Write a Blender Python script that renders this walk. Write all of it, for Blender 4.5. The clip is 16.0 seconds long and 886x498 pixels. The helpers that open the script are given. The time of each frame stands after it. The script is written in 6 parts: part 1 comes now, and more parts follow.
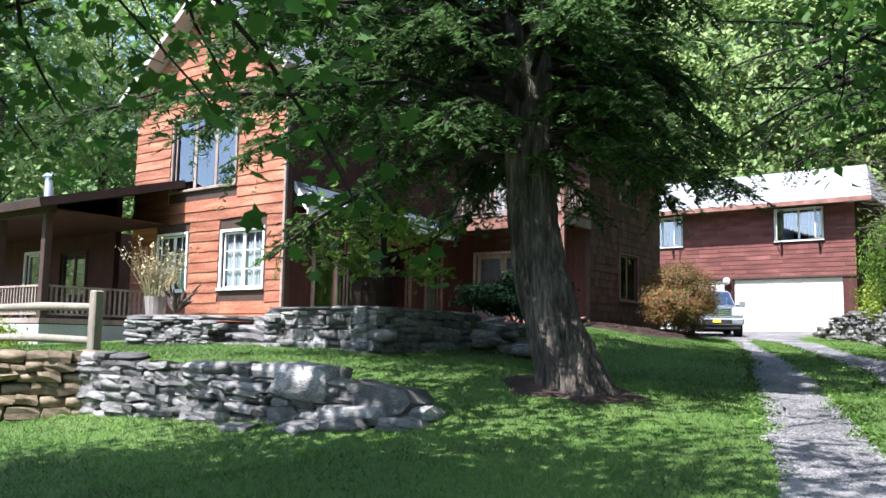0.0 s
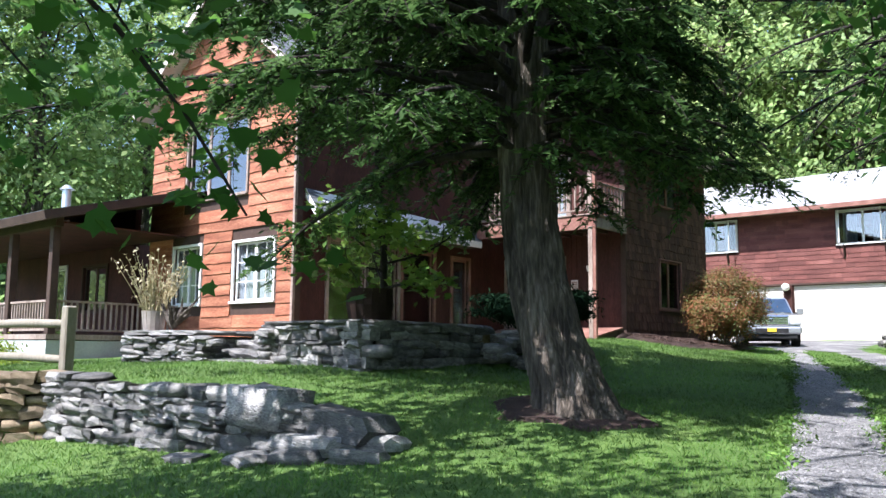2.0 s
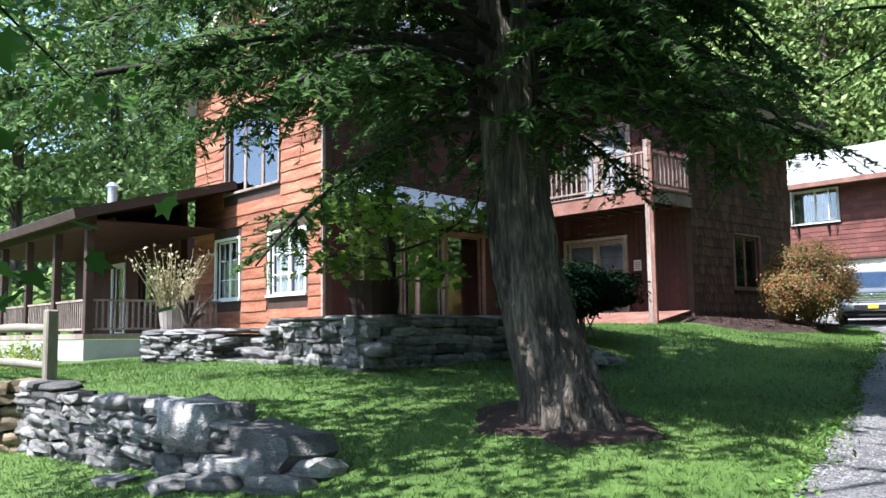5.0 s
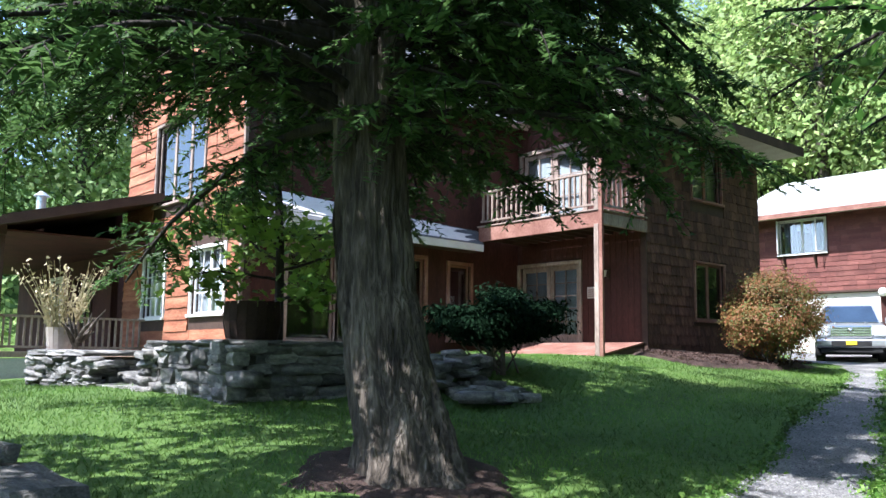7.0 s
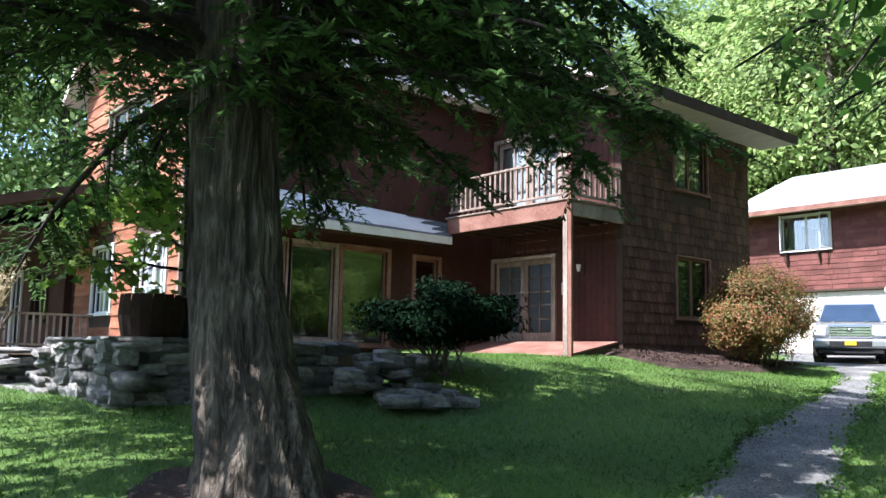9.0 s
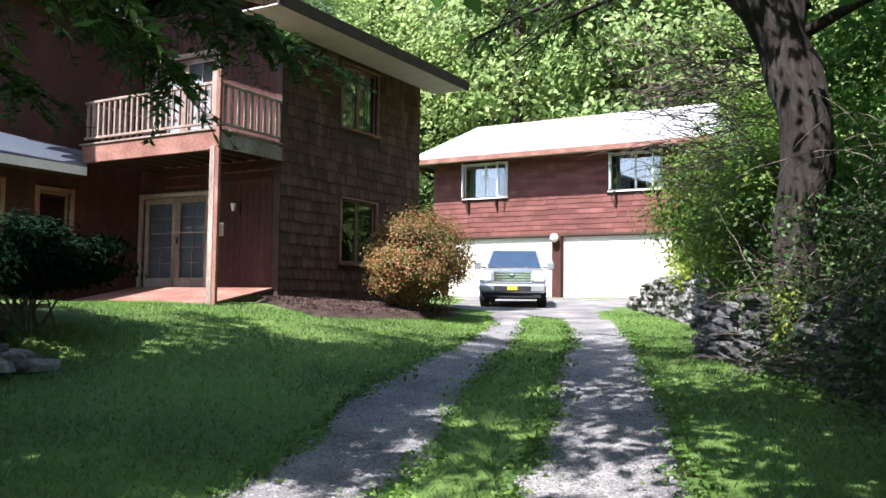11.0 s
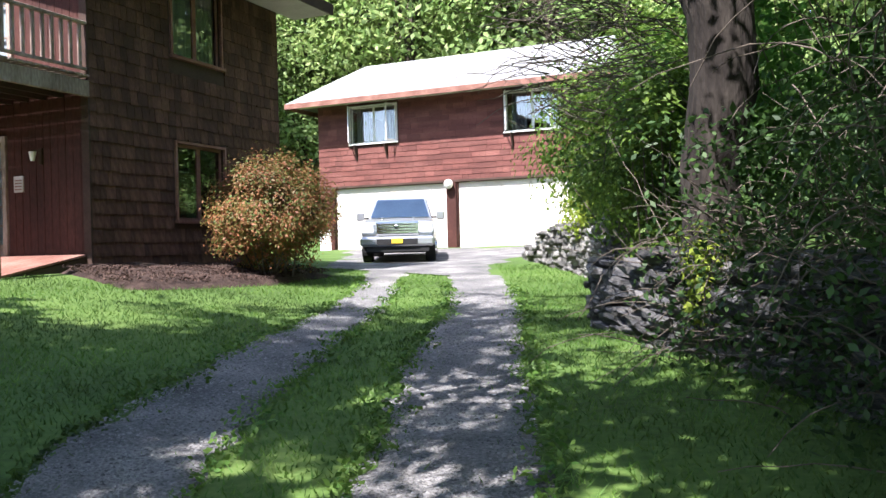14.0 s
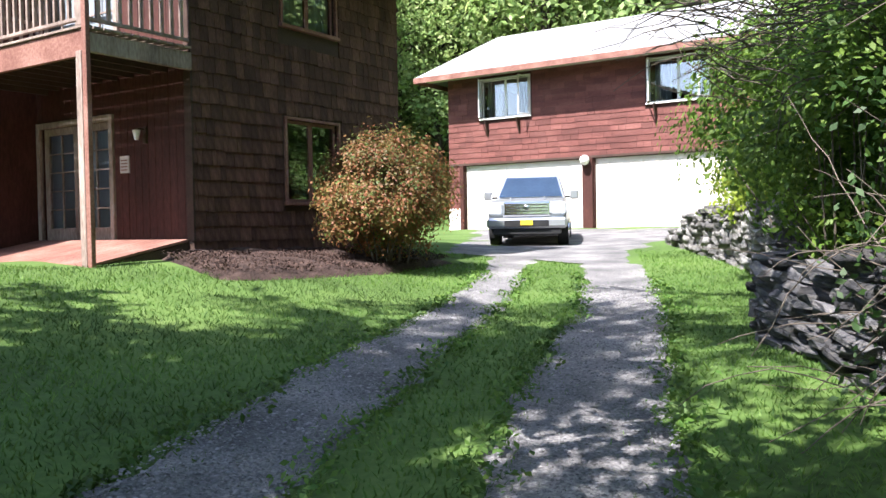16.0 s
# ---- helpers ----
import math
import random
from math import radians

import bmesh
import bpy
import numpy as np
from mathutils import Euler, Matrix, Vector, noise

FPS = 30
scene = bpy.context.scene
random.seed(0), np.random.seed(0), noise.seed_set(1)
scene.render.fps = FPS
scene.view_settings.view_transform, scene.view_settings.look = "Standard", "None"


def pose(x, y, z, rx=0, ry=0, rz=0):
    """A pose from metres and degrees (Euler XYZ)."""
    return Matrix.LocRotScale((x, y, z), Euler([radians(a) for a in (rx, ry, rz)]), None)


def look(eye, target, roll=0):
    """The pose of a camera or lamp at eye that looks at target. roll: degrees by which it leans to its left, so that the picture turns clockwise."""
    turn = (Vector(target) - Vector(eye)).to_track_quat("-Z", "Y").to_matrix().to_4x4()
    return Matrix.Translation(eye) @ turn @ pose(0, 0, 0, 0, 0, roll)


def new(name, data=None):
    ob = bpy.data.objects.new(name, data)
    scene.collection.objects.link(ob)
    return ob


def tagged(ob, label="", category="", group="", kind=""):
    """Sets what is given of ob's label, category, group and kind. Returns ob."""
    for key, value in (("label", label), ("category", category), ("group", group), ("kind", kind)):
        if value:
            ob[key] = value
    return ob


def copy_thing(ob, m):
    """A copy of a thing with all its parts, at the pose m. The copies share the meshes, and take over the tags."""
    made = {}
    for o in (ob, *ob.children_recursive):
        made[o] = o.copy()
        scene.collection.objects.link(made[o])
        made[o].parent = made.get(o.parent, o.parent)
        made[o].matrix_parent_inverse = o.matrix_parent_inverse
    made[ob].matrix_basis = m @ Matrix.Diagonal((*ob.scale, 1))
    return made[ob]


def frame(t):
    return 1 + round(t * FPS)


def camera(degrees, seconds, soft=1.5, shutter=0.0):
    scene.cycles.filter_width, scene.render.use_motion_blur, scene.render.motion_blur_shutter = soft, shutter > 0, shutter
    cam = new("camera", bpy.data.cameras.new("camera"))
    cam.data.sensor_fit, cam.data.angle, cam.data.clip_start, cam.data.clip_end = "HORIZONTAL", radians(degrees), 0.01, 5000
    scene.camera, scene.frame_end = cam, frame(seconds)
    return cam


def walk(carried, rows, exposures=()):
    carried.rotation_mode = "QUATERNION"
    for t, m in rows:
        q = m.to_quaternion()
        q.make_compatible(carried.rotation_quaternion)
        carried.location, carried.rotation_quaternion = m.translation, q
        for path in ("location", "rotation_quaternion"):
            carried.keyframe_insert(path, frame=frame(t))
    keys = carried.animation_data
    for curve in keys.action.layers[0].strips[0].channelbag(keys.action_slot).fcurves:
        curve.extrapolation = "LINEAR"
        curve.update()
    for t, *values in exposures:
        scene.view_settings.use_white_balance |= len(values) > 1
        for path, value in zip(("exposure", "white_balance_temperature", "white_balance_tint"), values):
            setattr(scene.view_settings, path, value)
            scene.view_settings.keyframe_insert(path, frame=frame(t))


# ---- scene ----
cam = camera(55.4, 16.0)
METRES, EYE, TILT, LEAN, TURN = 13.5, 1.5, 0.0, 0.0, 33.9
PATH = [
    (0, (0.578, 0.775, 2.353), (-0.604, 2.373, 2.571), 1.0),
    (0.5, (0.558, 1.145, 2.365), (-0.665, 2.714, 2.583), 0.5),
    (1, (0.584, 1.561, 2.409), (-0.655, 3.115, 2.633), 0.9),
    (1.5, (0.588, 1.966, 2.434), (-0.674, 3.498, 2.682), 1.5),
    (2, (0.625, 2.337, 2.46), (-0.67, 3.842, 2.699), 0.6),
    (2.5, (0.726, 2.779, 2.513), (-0.625, 4.236, 2.74), 0.5),
    (3, (0.762, 3.144, 2.548), (-0.61, 4.582, 2.769), 1.1),
    (3.5, (0.737, 3.554, 2.604), (-0.642, 4.988, 2.808), 0.4),
    (3.7, (0.732, 3.699, 2.608), (-0.656, 5.127, 2.8), -0.1),
    (5.8, (0.898, 5.164, 2.701), (-0.608, 6.464, 2.906), -0.5),
    (6, (0.91, 5.484, 2.704), (-0.59, 6.79, 2.917), -0.5),
    (6.5, (0.922, 5.97, 2.704), (-0.569, 7.272, 2.991), 1.3),
    (7, (0.928, 6.391, 2.752), (-0.558, 7.705, 3.004), 0.7),
    (7.5, (0.969, 6.824, 2.79), (-0.567, 8.09, 2.984), 0.7),
    (8, (0.826, 7.28, 2.79), (-0.76, 8.48, 3.004), 1.2),
    (10.3, (0.8, 9.177, 2.86), (-0.435, 10.737, 3.063), 0.5),
    (10.5, (0.782, 9.402, 2.879), (-0.396, 11.01, 3.045), 0.5),
    (11, (0.768, 9.866, 2.915), (-0.236, 11.592, 3.036), 0.7),
    (11.5, (0.698, 10.289, 3.002), (-0.116, 12.111, 3.132), 0.1),
    (12, (0.651, 10.77, 3.029), (-0.06, 12.636, 3.148), -0.4),
    (12.5, (0.586, 11.159, 3.061), (-0.138, 13.019, 3.192), -0.0),
    (13, (0.455, 11.594, 3.097), (-0.287, 13.449, 3.197), -0.2),
    (13.5, (0.372, 12.113, 3.094), (-0.422, 13.948, 3.121), -0.8),
    (14, (0.284, 12.533, 3.078), (-0.535, 14.358, 3.076), -1.4),
    (14.5, (0.14, 13.029, 3.149), (-0.716, 14.837, 3.132), -2.1),
    (15, (0.068, 13.456, 3.169), (-0.894, 15.209, 3.117), -1.4),
    (15.5, (-0.105, 13.788, 3.176), (-1.101, 15.522, 3.103), -0.8),
    (16, (-0.283, 14.024, 3.237), (-1.385, 15.693, 3.184), -1.0),
]
walk(cam, [(t, look(eye, target, roll)) for t, eye, target, roll in PATH], exposures=[(0.0, 1.55, 5850, 16), (3.5, 1.55, 5800, 15), (8.0, 1.75, 5750, 13), (10.5, 1.75, 6050, 17), (12.5, 1.72, 6100, 17), (16.0, 1.85, 6150, 16)])

# ---- world, sun ----
SUN = Vector((-0.14, -1.0, 1.45)).normalized()
world = bpy.data.worlds.new("sky")
scene.world = world
world.use_nodes = True
wn = world.node_tree
sky = wn.nodes.new("ShaderNodeTexSky")
sky.sky_type = "NISHITA"
sky.sun_disc = False
sky.sun_elevation = math.asin(SUN.z)
sky.sun_rotation = math.atan2(SUN.x, SUN.y)
wn.links.new(sky.outputs[0], wn.nodes["Background"].inputs[0])
wn.nodes["Background"].inputs[1].default_value = 0.15
sun_data = bpy.data.lights.new("sun", "SUN")
sun_data.energy = 5.0
sun_data.angle = radians(0.5)
sun_data.color = (1.0, 0.96, 0.90)
sun_ob = new("sun", sun_data)
sun_ob.matrix_world = look((0, 0, 60), Vector((0, 0, 60)) - SUN)


# ---- materials ----
def mat(name, colours, rough=0.8, scale=4.0, fine=40.0, bump=0.3, metal=0.0, rand=0.0, spec=0.3, stretch=(1, 1, 1), island=0.0, bump_dist=0.01):
    """Two-scale noise between colours, relief, and a spread per piece."""
    m = bpy.data.materials.new(name)
    m.use_nodes = True
    nt = m.node_tree
    b = nt.nodes["Principled BSDF"]
    tc = nt.nodes.new("ShaderNodeTexCoord")
    mp = nt.nodes.new("ShaderNodeMapping")
    mp.inputs["Scale"].default_value = stretch
    nt.links.new(tc.outputs["Object"], mp.inputs[0])
    n1 = nt.nodes.new("ShaderNodeTexNoise")
    n1.inputs["Scale"].default_value = scale
    n1.inputs["Detail"].default_value = 4
    n2 = nt.nodes.new("ShaderNodeTexNoise")
    n2.inputs["Scale"].default_value = fine
    n2.inputs["Detail"].default_value = 5
    for n in (n1, n2):
        nt.links.new(mp.outputs[0], n.inputs["Vector"])
    mix = nt.nodes.new("ShaderNodeMath")
    mix.operation = "MULTIPLY_ADD"
    mix.inputs[1].default_value = 0.45
    nt.links.new(n2.outputs[0], mix.inputs[0])
    half = nt.nodes.new("ShaderNodeMath")
    half.operation = "MULTIPLY"
    half.inputs[1].default_value = 0.55
    nt.links.new(n1.outputs[0], half.inputs[0])
    nt.links.new(half.outputs[0], mix.inputs[2])
    ramp = nt.nodes.new("ShaderNodeValToRGB")
    el = ramp.color_ramp.elements
    k = len(colours)
    while len(el) < k:
        el.new(0.5)
    for i, c in enumerate(colours):
        el[i].position = 0.33 + 0.34 * i / max(1, k - 1)
        el[i].color = (*c, 1)
    nt.links.new(mix.outputs[0], ramp.inputs[0])
    out = ramp.outputs[0]
    if rand or island:
        hsv = nt.nodes.new("ShaderNodeHueSaturation")
        if island:
            src = nt.nodes.new("ShaderNodeNewGeometry").outputs["Random Per Island"]
        else:
            src = nt.nodes.new("ShaderNodeObjectInfo").outputs["Random"]
        mr = nt.nodes.new("ShaderNodeMapRange")
        w = rand or island
        mr.inputs["To Min"].default_value = 1 - w
        mr.inputs["To Max"].default_value = 1 + w
        nt.links.new(src, mr.inputs["Value"])
        nt.links.new(mr.outputs[0], hsv.inputs["Value"])
        nt.links.new(out, hsv.inputs["Color"])
        out = hsv.outputs[0]
    nt.links.new(out, b.inputs["Base Color"])
    b.inputs["Roughness"].default_value = rough
    b.inputs["Metallic"].default_value = metal
    b.inputs["Specular IOR Level"].default_value = spec
    if bump:
        bp = nt.nodes.new("ShaderNodeBump")
        bp.inputs["Strength"].default_value = bump
        bp.inputs["Distance"].default_value = bump_dist
        nt.links.new(n2.outputs[0], bp.inputs["Height"])
        nt.links.new(bp.outputs[0], b.inputs["Normal"])
    return m


def leaf_mat(name, a, bcol, trans=0.4, spread=0.35, rough=0.55, spec=0.3):
    m = bpy.data.materials.new(name)
    m.use_nodes = True
    nt = m.node_tree
    b = nt.nodes["Principled BSDF"]
    geo = nt.nodes.new("ShaderNodeNewGeometry")
    ramp = nt.nodes.new("ShaderNodeValToRGB")
    ramp.color_ramp.elements[0].color = (*a, 1)
    ramp.color_ramp.elements[1].color = (*bcol, 1)
    nt.links.new(geo.outputs["Random Per Island"], ramp.inputs[0])
    nz = nt.nodes.new("ShaderNodeTexNoise")
    nz.inputs["Scale"].default_value = 0.6
    tc = nt.nodes.new("ShaderNodeTexCoord")
    nt.links.new(tc.outputs["Object"], nz.inputs["Vector"])
    hsv = nt.nodes.new("ShaderNodeHueSaturation")
    mr = nt.nodes.new("ShaderNodeMapRange")
    mr.inputs["From Min"].default_value = 0.3
    mr.inputs["From Max"].default_value = 0.7
    mr.inputs["To Min"].default_value = 1 - spread
    mr.inputs["To Max"].default_value = 1 + spread
    nt.links.new(nz.outputs[0], mr.inputs["Value"])
    nt.links.new(mr.outputs[0], hsv.inputs["Value"])
    nt.links.new(ramp.outputs[0], hsv.inputs["Color"])
    nt.links.new(hsv.outputs[0], b.inputs["Base Color"])
    b.inputs["Roughness"].default_value = rough
    b.inputs["Specular IOR Level"].default_value = spec
    tr = nt.nodes.new("ShaderNodeBsdfTranslucent")
    nt.links.new(hsv.outputs[0], tr.inputs["Color"])
    mx = nt.nodes.new("ShaderNodeMixShader")
    mx.inputs[0].default_value = trans
    nt.links.new(b.outputs[0], mx.inputs[1])
    nt.links.new(tr.outputs[0], mx.inputs[2])
    nt.links.new(mx.outputs[0], nt.nodes["Material Output"].inputs[0])
    return m


def glass_mat(name, tint=(0.9, 0.95, 0.95), rough=0.02):
    m = bpy.data.materials.new(name)
    m.use_nodes = True
    nt = m.node_tree
    gl = nt.nodes.new("ShaderNodeBsdfGlossy")
    gl.inputs["Roughness"].default_value = rough
    tr = nt.nodes.new("ShaderNodeBsdfTransparent")
    tr.inputs["Color"].default_value = (*tint, 1)
    fr = nt.nodes.new("ShaderNodeFresnel")
    fr.inputs["IOR"].default_value = 3.0
    mx = nt.nodes.new("ShaderNodeMixShader")
    nt.links.new(fr.outputs[0], mx.inputs[0])
    nt.links.new(tr.outputs[0], mx.inputs[1])
    nt.links.new(gl.outputs[0], mx.inputs[2])
    nt.links.new(mx.outputs[0], nt.nodes["Material Output"].inputs[0])
    return m


M_SOIL = mat("lawn_soil", [(0.035, 0.06, 0.012), (0.06, 0.11, 0.02), (0.10, 0.15, 0.035)], 0.95, 0.5, 18, 0.6)
M_GRAVEL = mat("gravel", [(0.07, 0.069, 0.071), (0.18, 0.173, 0.17), (0.37, 0.35, 0.328)], 0.92, 1.1, 42, 1.0, bump_dist=0.05)
M_PEBBLE = mat("loose_pebble", [(0.09, 0.09, 0.092), (0.24, 0.23, 0.222)], 0.9, 3, 40, 0.2, island=0.5)
M_MULCH = mat("bark_mulch", [(0.018, 0.011, 0.009), (0.045, 0.027, 0.021), (0.09, 0.058, 0.046)], 0.95, 3, 45, 1.0, bump_dist=0.03)
M_CHIP = mat("bark_chip", [(0.025, 0.015, 0.012), (0.06, 0.036, 0.028), (0.11, 0.07, 0.055)], 0.95, 6, 45, 0.5, island=0.5)
M_STONE = mat("fieldstone", [(0.075, 0.072, 0.07), (0.185, 0.177, 0.166), (0.33, 0.31, 0.272)], 0.85, 3, 22, 0.9, rand=0.6, bump_dist=0.03)
M_STONE_BROWN = mat("brown_fieldstone", [(0.09, 0.065, 0.04), (0.18, 0.135, 0.085), (0.27, 0.21, 0.14)], 0.88, 3, 22, 0.7, rand=0.4, bump_dist=0.02)
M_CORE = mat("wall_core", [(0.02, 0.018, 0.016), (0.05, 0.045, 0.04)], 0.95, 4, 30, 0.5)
M_CEDAR = mat("stained_cedar", [(0.13, 0.042, 0.022), (0.27, 0.098, 0.052), (0.42, 0.20, 0.115)], 0.75, 2.5, 30, 0.5, rand=0.22, stretch=(0.35, 1, 2.5))
M_BROWN = mat("brown_shingle", [(0.045, 0.021, 0.015), (0.085, 0.040, 0.028), (0.135, 0.070, 0.050)], 0.85, 3, 35, 0.5, island=0.35, stretch=(1, 1, 0.4))
M_BROWN_P = mat("brown_shingle_piece", [(0.045, 0.021, 0.015), (0.085, 0.040, 0.028), (0.135, 0.070, 0.050)], 0.85, 3, 35, 0.5, rand=0.35, stretch=(1, 1, 0.4))
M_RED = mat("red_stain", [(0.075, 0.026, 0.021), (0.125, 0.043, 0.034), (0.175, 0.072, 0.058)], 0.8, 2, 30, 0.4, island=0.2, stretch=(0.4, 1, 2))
# Red stain taken darker: balcony, porch and side-wall shade is in the colour.
M_RED_SHADED = mat("shaded_red_wall", [(0.028, 0.0092, 0.007), (0.052, 0.017, 0.0125), (0.082, 0.029, 0.021)], 0.8, 2, 30, 0.4, stretch=(1, 1, 0.3))
M_TRIM = mat("white_trim", [(0.62, 0.60, 0.56), (0.76, 0.75, 0.72)], 0.55, 3, 30, 0.1)
M_WEATHER = mat("weathered_rail_wood", [(0.13, 0.095, 0.076), (0.25, 0.19, 0.155), (0.37, 0.305, 0.26)], 0.85, 3, 30, 0.5, stretch=(1, 1, 0.3))
M_PINKWOOD = mat("faded_red_wood", [(0.13, 0.052, 0.038), (0.21, 0.10, 0.074), (0.31, 0.175, 0.135)], 0.8, 2, 30, 0.4)
M_DARKWOOD = mat("dark_wood", [(0.035, 0.02, 0.015), (0.07, 0.042, 0.03)], 0.8, 3, 30, 0.4)
M_FENCE = mat("grey_fence_wood", [(0.14, 0.12, 0.09), (0.25, 0.22, 0.17)], 0.9, 3, 25, 0.7, stretch=(1, 1, 0.3))
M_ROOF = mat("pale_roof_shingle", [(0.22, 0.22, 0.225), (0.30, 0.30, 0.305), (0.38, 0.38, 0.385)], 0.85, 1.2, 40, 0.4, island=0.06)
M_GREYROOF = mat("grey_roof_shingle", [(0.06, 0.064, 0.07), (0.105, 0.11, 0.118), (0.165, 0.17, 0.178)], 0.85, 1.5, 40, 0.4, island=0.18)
M_SOFFIT = mat("soffit_paint", [(0.40, 0.34, 0.30), (0.52, 0.46, 0.42)], 0.7, 3, 20, 0.1)
M_GDOOR = mat("garage_door_paint", [(0.66, 0.60, 0.52), (0.76, 0.70, 0.62)], 0.55, 1.5, 20, 0.05)
M_CONCRETE = mat("concrete", [(0.30, 0.31, 0.29), (0.42, 0.43, 0.40)], 0.9, 2, 30, 0.4)
M_GLASS = glass_mat("window_glass")
M_DARK = mat("dark_interior", [(0.010, 0.009, 0.008), (0.022, 0.02, 0.018)], 0.9, 2, 10, 0)
M_CURTAIN = mat("white_curtain", [(0.30, 0.33, 0.37), (0.42, 0.45, 0.49)], 0.9, 2, 12, 0.2, stretch=(4, 4, 0.2))
M_BARK = mat("furrowed_bark", [(0.024, 0.019, 0.015), (0.075, 0.06, 0.046), (0.18, 0.15, 0.12)], 0.95, 3.0, 12, 1.0, stretch=(2.2, 2.2, 0.3), bump_dist=0.09)
# Dark bark taken darker still, with the bank tree's shade in it.
M_BARK_DARK_SHADED = mat("dark_shaded_bark", [(0.011, 0.008, 0.007), (0.023, 0.018, 0.015), (0.046, 0.038, 0.031)], 0.95, 3, 14, 1.0, stretch=(1.4, 1.4, 0.35), bump_dist=0.04)
M_TWIG = mat("bare_twig", [(0.07, 0.056, 0.045), (0.16, 0.13, 0.105)], 0.9, 5, 40, 0.2)
M_HEMLOCK = leaf_mat("conifer_needles", (0.04, 0.085, 0.026), (0.11, 0.19, 0.055), 0.5, spec=0.12)
# Darker copy of the leaf greens; the bank's shade is in the colour.
M_UNDERGROWTH_SHADED = leaf_mat("shaded_undergrowth_leaf", (0.02, 0.048, 0.012), (0.055, 0.11, 0.025), 0.28)
M_MAPLE = leaf_mat("maple_leaf", (0.045, 0.115, 0.02), (0.095, 0.20, 0.035), 0.58)
M_WOODS = leaf_mat("woodland_leaf", (0.12, 0.205, 0.055), (0.31, 0.41, 0.14), 0.45)
# Lighter copy of the woodland leaf; sunlight is put into its colour.
M_WOODS_LIT = leaf_mat("lit_woodland_leaf", (0.19, 0.30, 0.08), (0.38, 0.46, 0.17), 0.45)
M_SHRUB = leaf_mat("shrub_leaf", (0.07, 0.145, 0.024), (0.20, 0.30, 0.05), 0.48)
# Nearly black: the shade lying on the yew is put into its colour.
M_YEW_SHADED = leaf_mat("shaded_yew", (0.003, 0.008, 0.004), (0.007, 0.018, 0.008), 0.1, rough=0.9, spec=0.03)
M_BARBERRY = leaf_mat("bronzed_leaf", (0.10, 0.16, 0.035), (0.34, 0.12, 0.06), 0.4)
M_YELLOWGREEN = leaf_mat("yellow_green_leaf", (0.16, 0.24, 0.03), (0.32, 0.38, 0.05), 0.45)
M_GRASS = leaf_mat("grass_blade", (0.045, 0.115, 0.016), (0.13, 0.21, 0.04), 0.35, spread=0.45)
M_DRY = leaf_mat("dry_stalk", (0.30, 0.25, 0.14), (0.42, 0.36, 0.20), 0.2)


# ---- mesh helpers ----
def empty_thing(name, label, category, loc=(0, 0, 0), group="", kind=""):
    ob = new(name)
    ob.location = loc
    return tagged(ob, label, category, group, kind)


def mesh_np(name, verts, faces, material):
    me = bpy.data.meshes.new(name)
    v = np.asarray(verts, dtype=np.float32).reshape(-1, 3)
    f = np.asarray(faces, dtype=np.int32)
    n, k = f.shape
    me.vertices.add(len(v))
    me.vertices.foreach_set("co", v.ravel())
    me.loops.add(n * k)
    me.loops.foreach_set("vertex_index", f.ravel())
    me.polygons.add(n)
    me.polygons.foreach_set("loop_start", np.arange(0, n * k, k, dtype=np.int32))
    me.polygons.foreach_set("loop_total", np.full(n, k, dtype=np.int32))
    me.update(calc_edges=True)
    me.materials.append(material)
    return me


def attach(ob, parent):
    ob.parent = parent
    if parent is not None and parent.parent is None:
        ob.matrix_parent_inverse = Matrix.Translation(parent.location).inverted()
    return ob


def part(name, bm, material, parent, label="", smooth=False):
    """One bmesh, in world coordinates, as a part under a thing."""
    me = bpy.data.meshes.new(name)
    bm.normal_update()
    bm.to_mesh(me)
    bm.free()
    me.materials.append(material)
    if smooth:
        me.shade_smooth()
    ob = new(name, me)
    if parent is not None:
        attach(ob, parent)
    if label:
        ob["label"] = label
    return ob


def box(bm, x0, y0, z0, x1, y1, z1, bevel=0.0, m=None):
    r = bmesh.ops.create_cube(bm, size=1.0)
    mm = Matrix.Translation(((x0 + x1) / 2, (y0 + y1) / 2, (z0 + z1) / 2)) @ Matrix.Diagonal((abs(x1 - x0), abs(y1 - y0), abs(z1 - z0), 1))
    bmesh.ops.transform(bm, matrix=(m @ mm) if m else mm, verts=r["verts"])
    if bevel:
        es = list({e for v in r["verts"] for e in v.link_edges})
        bmesh.ops.bevel(bm, geom=es, offset=bevel, segments=1, affect="EDGES")
    return bm


def boxes(*rows, bevel=0.0):
    bm = bmesh.new()
    for r in rows:
        box(bm, *r, bevel=bevel)
    return bm


def tube_arrays(path, radii, sides=8, wob=0.0, rng=None):
    """Vertices and quads of a bent tapered tube."""
    path = [Vector(p) for p in path]
    vs, fs = [], []
    for i, p in enumerate(path):
        d = (path[min(i + 1, len(path) - 1)] - path[max(i - 1, 0)]).normalized()
        a = d.orthogonal().normalized() if i == 0 else (a - d * a.dot(d)).normalized()
        b = d.cross(a)
        for s in range(sides):
            t = 2 * math.pi * s / sides
            r = radii[i] * (1 + (rng.uniform(-wob, wob) if wob else 0))
            vs.append(p + (a * math.cos(t) + b * math.sin(t)) * r)
        if i:
            o = i * sides
            for s in range(sides):
                s2 = (s + 1) % sides
                fs.append((o - sides + s, o - sides + s2, o + s2, o + s))
    return vs, fs


def tubes_mesh(name, tubes, material):
    V, F = [], []
    for vs, fs in tubes:
        o = len(V)
        V += [tuple(v) for v in vs]
        F += [tuple(i + o for i in f) for f in fs]
    me = mesh_np(name, V, F, material)
    me.shade_smooth()
    return me


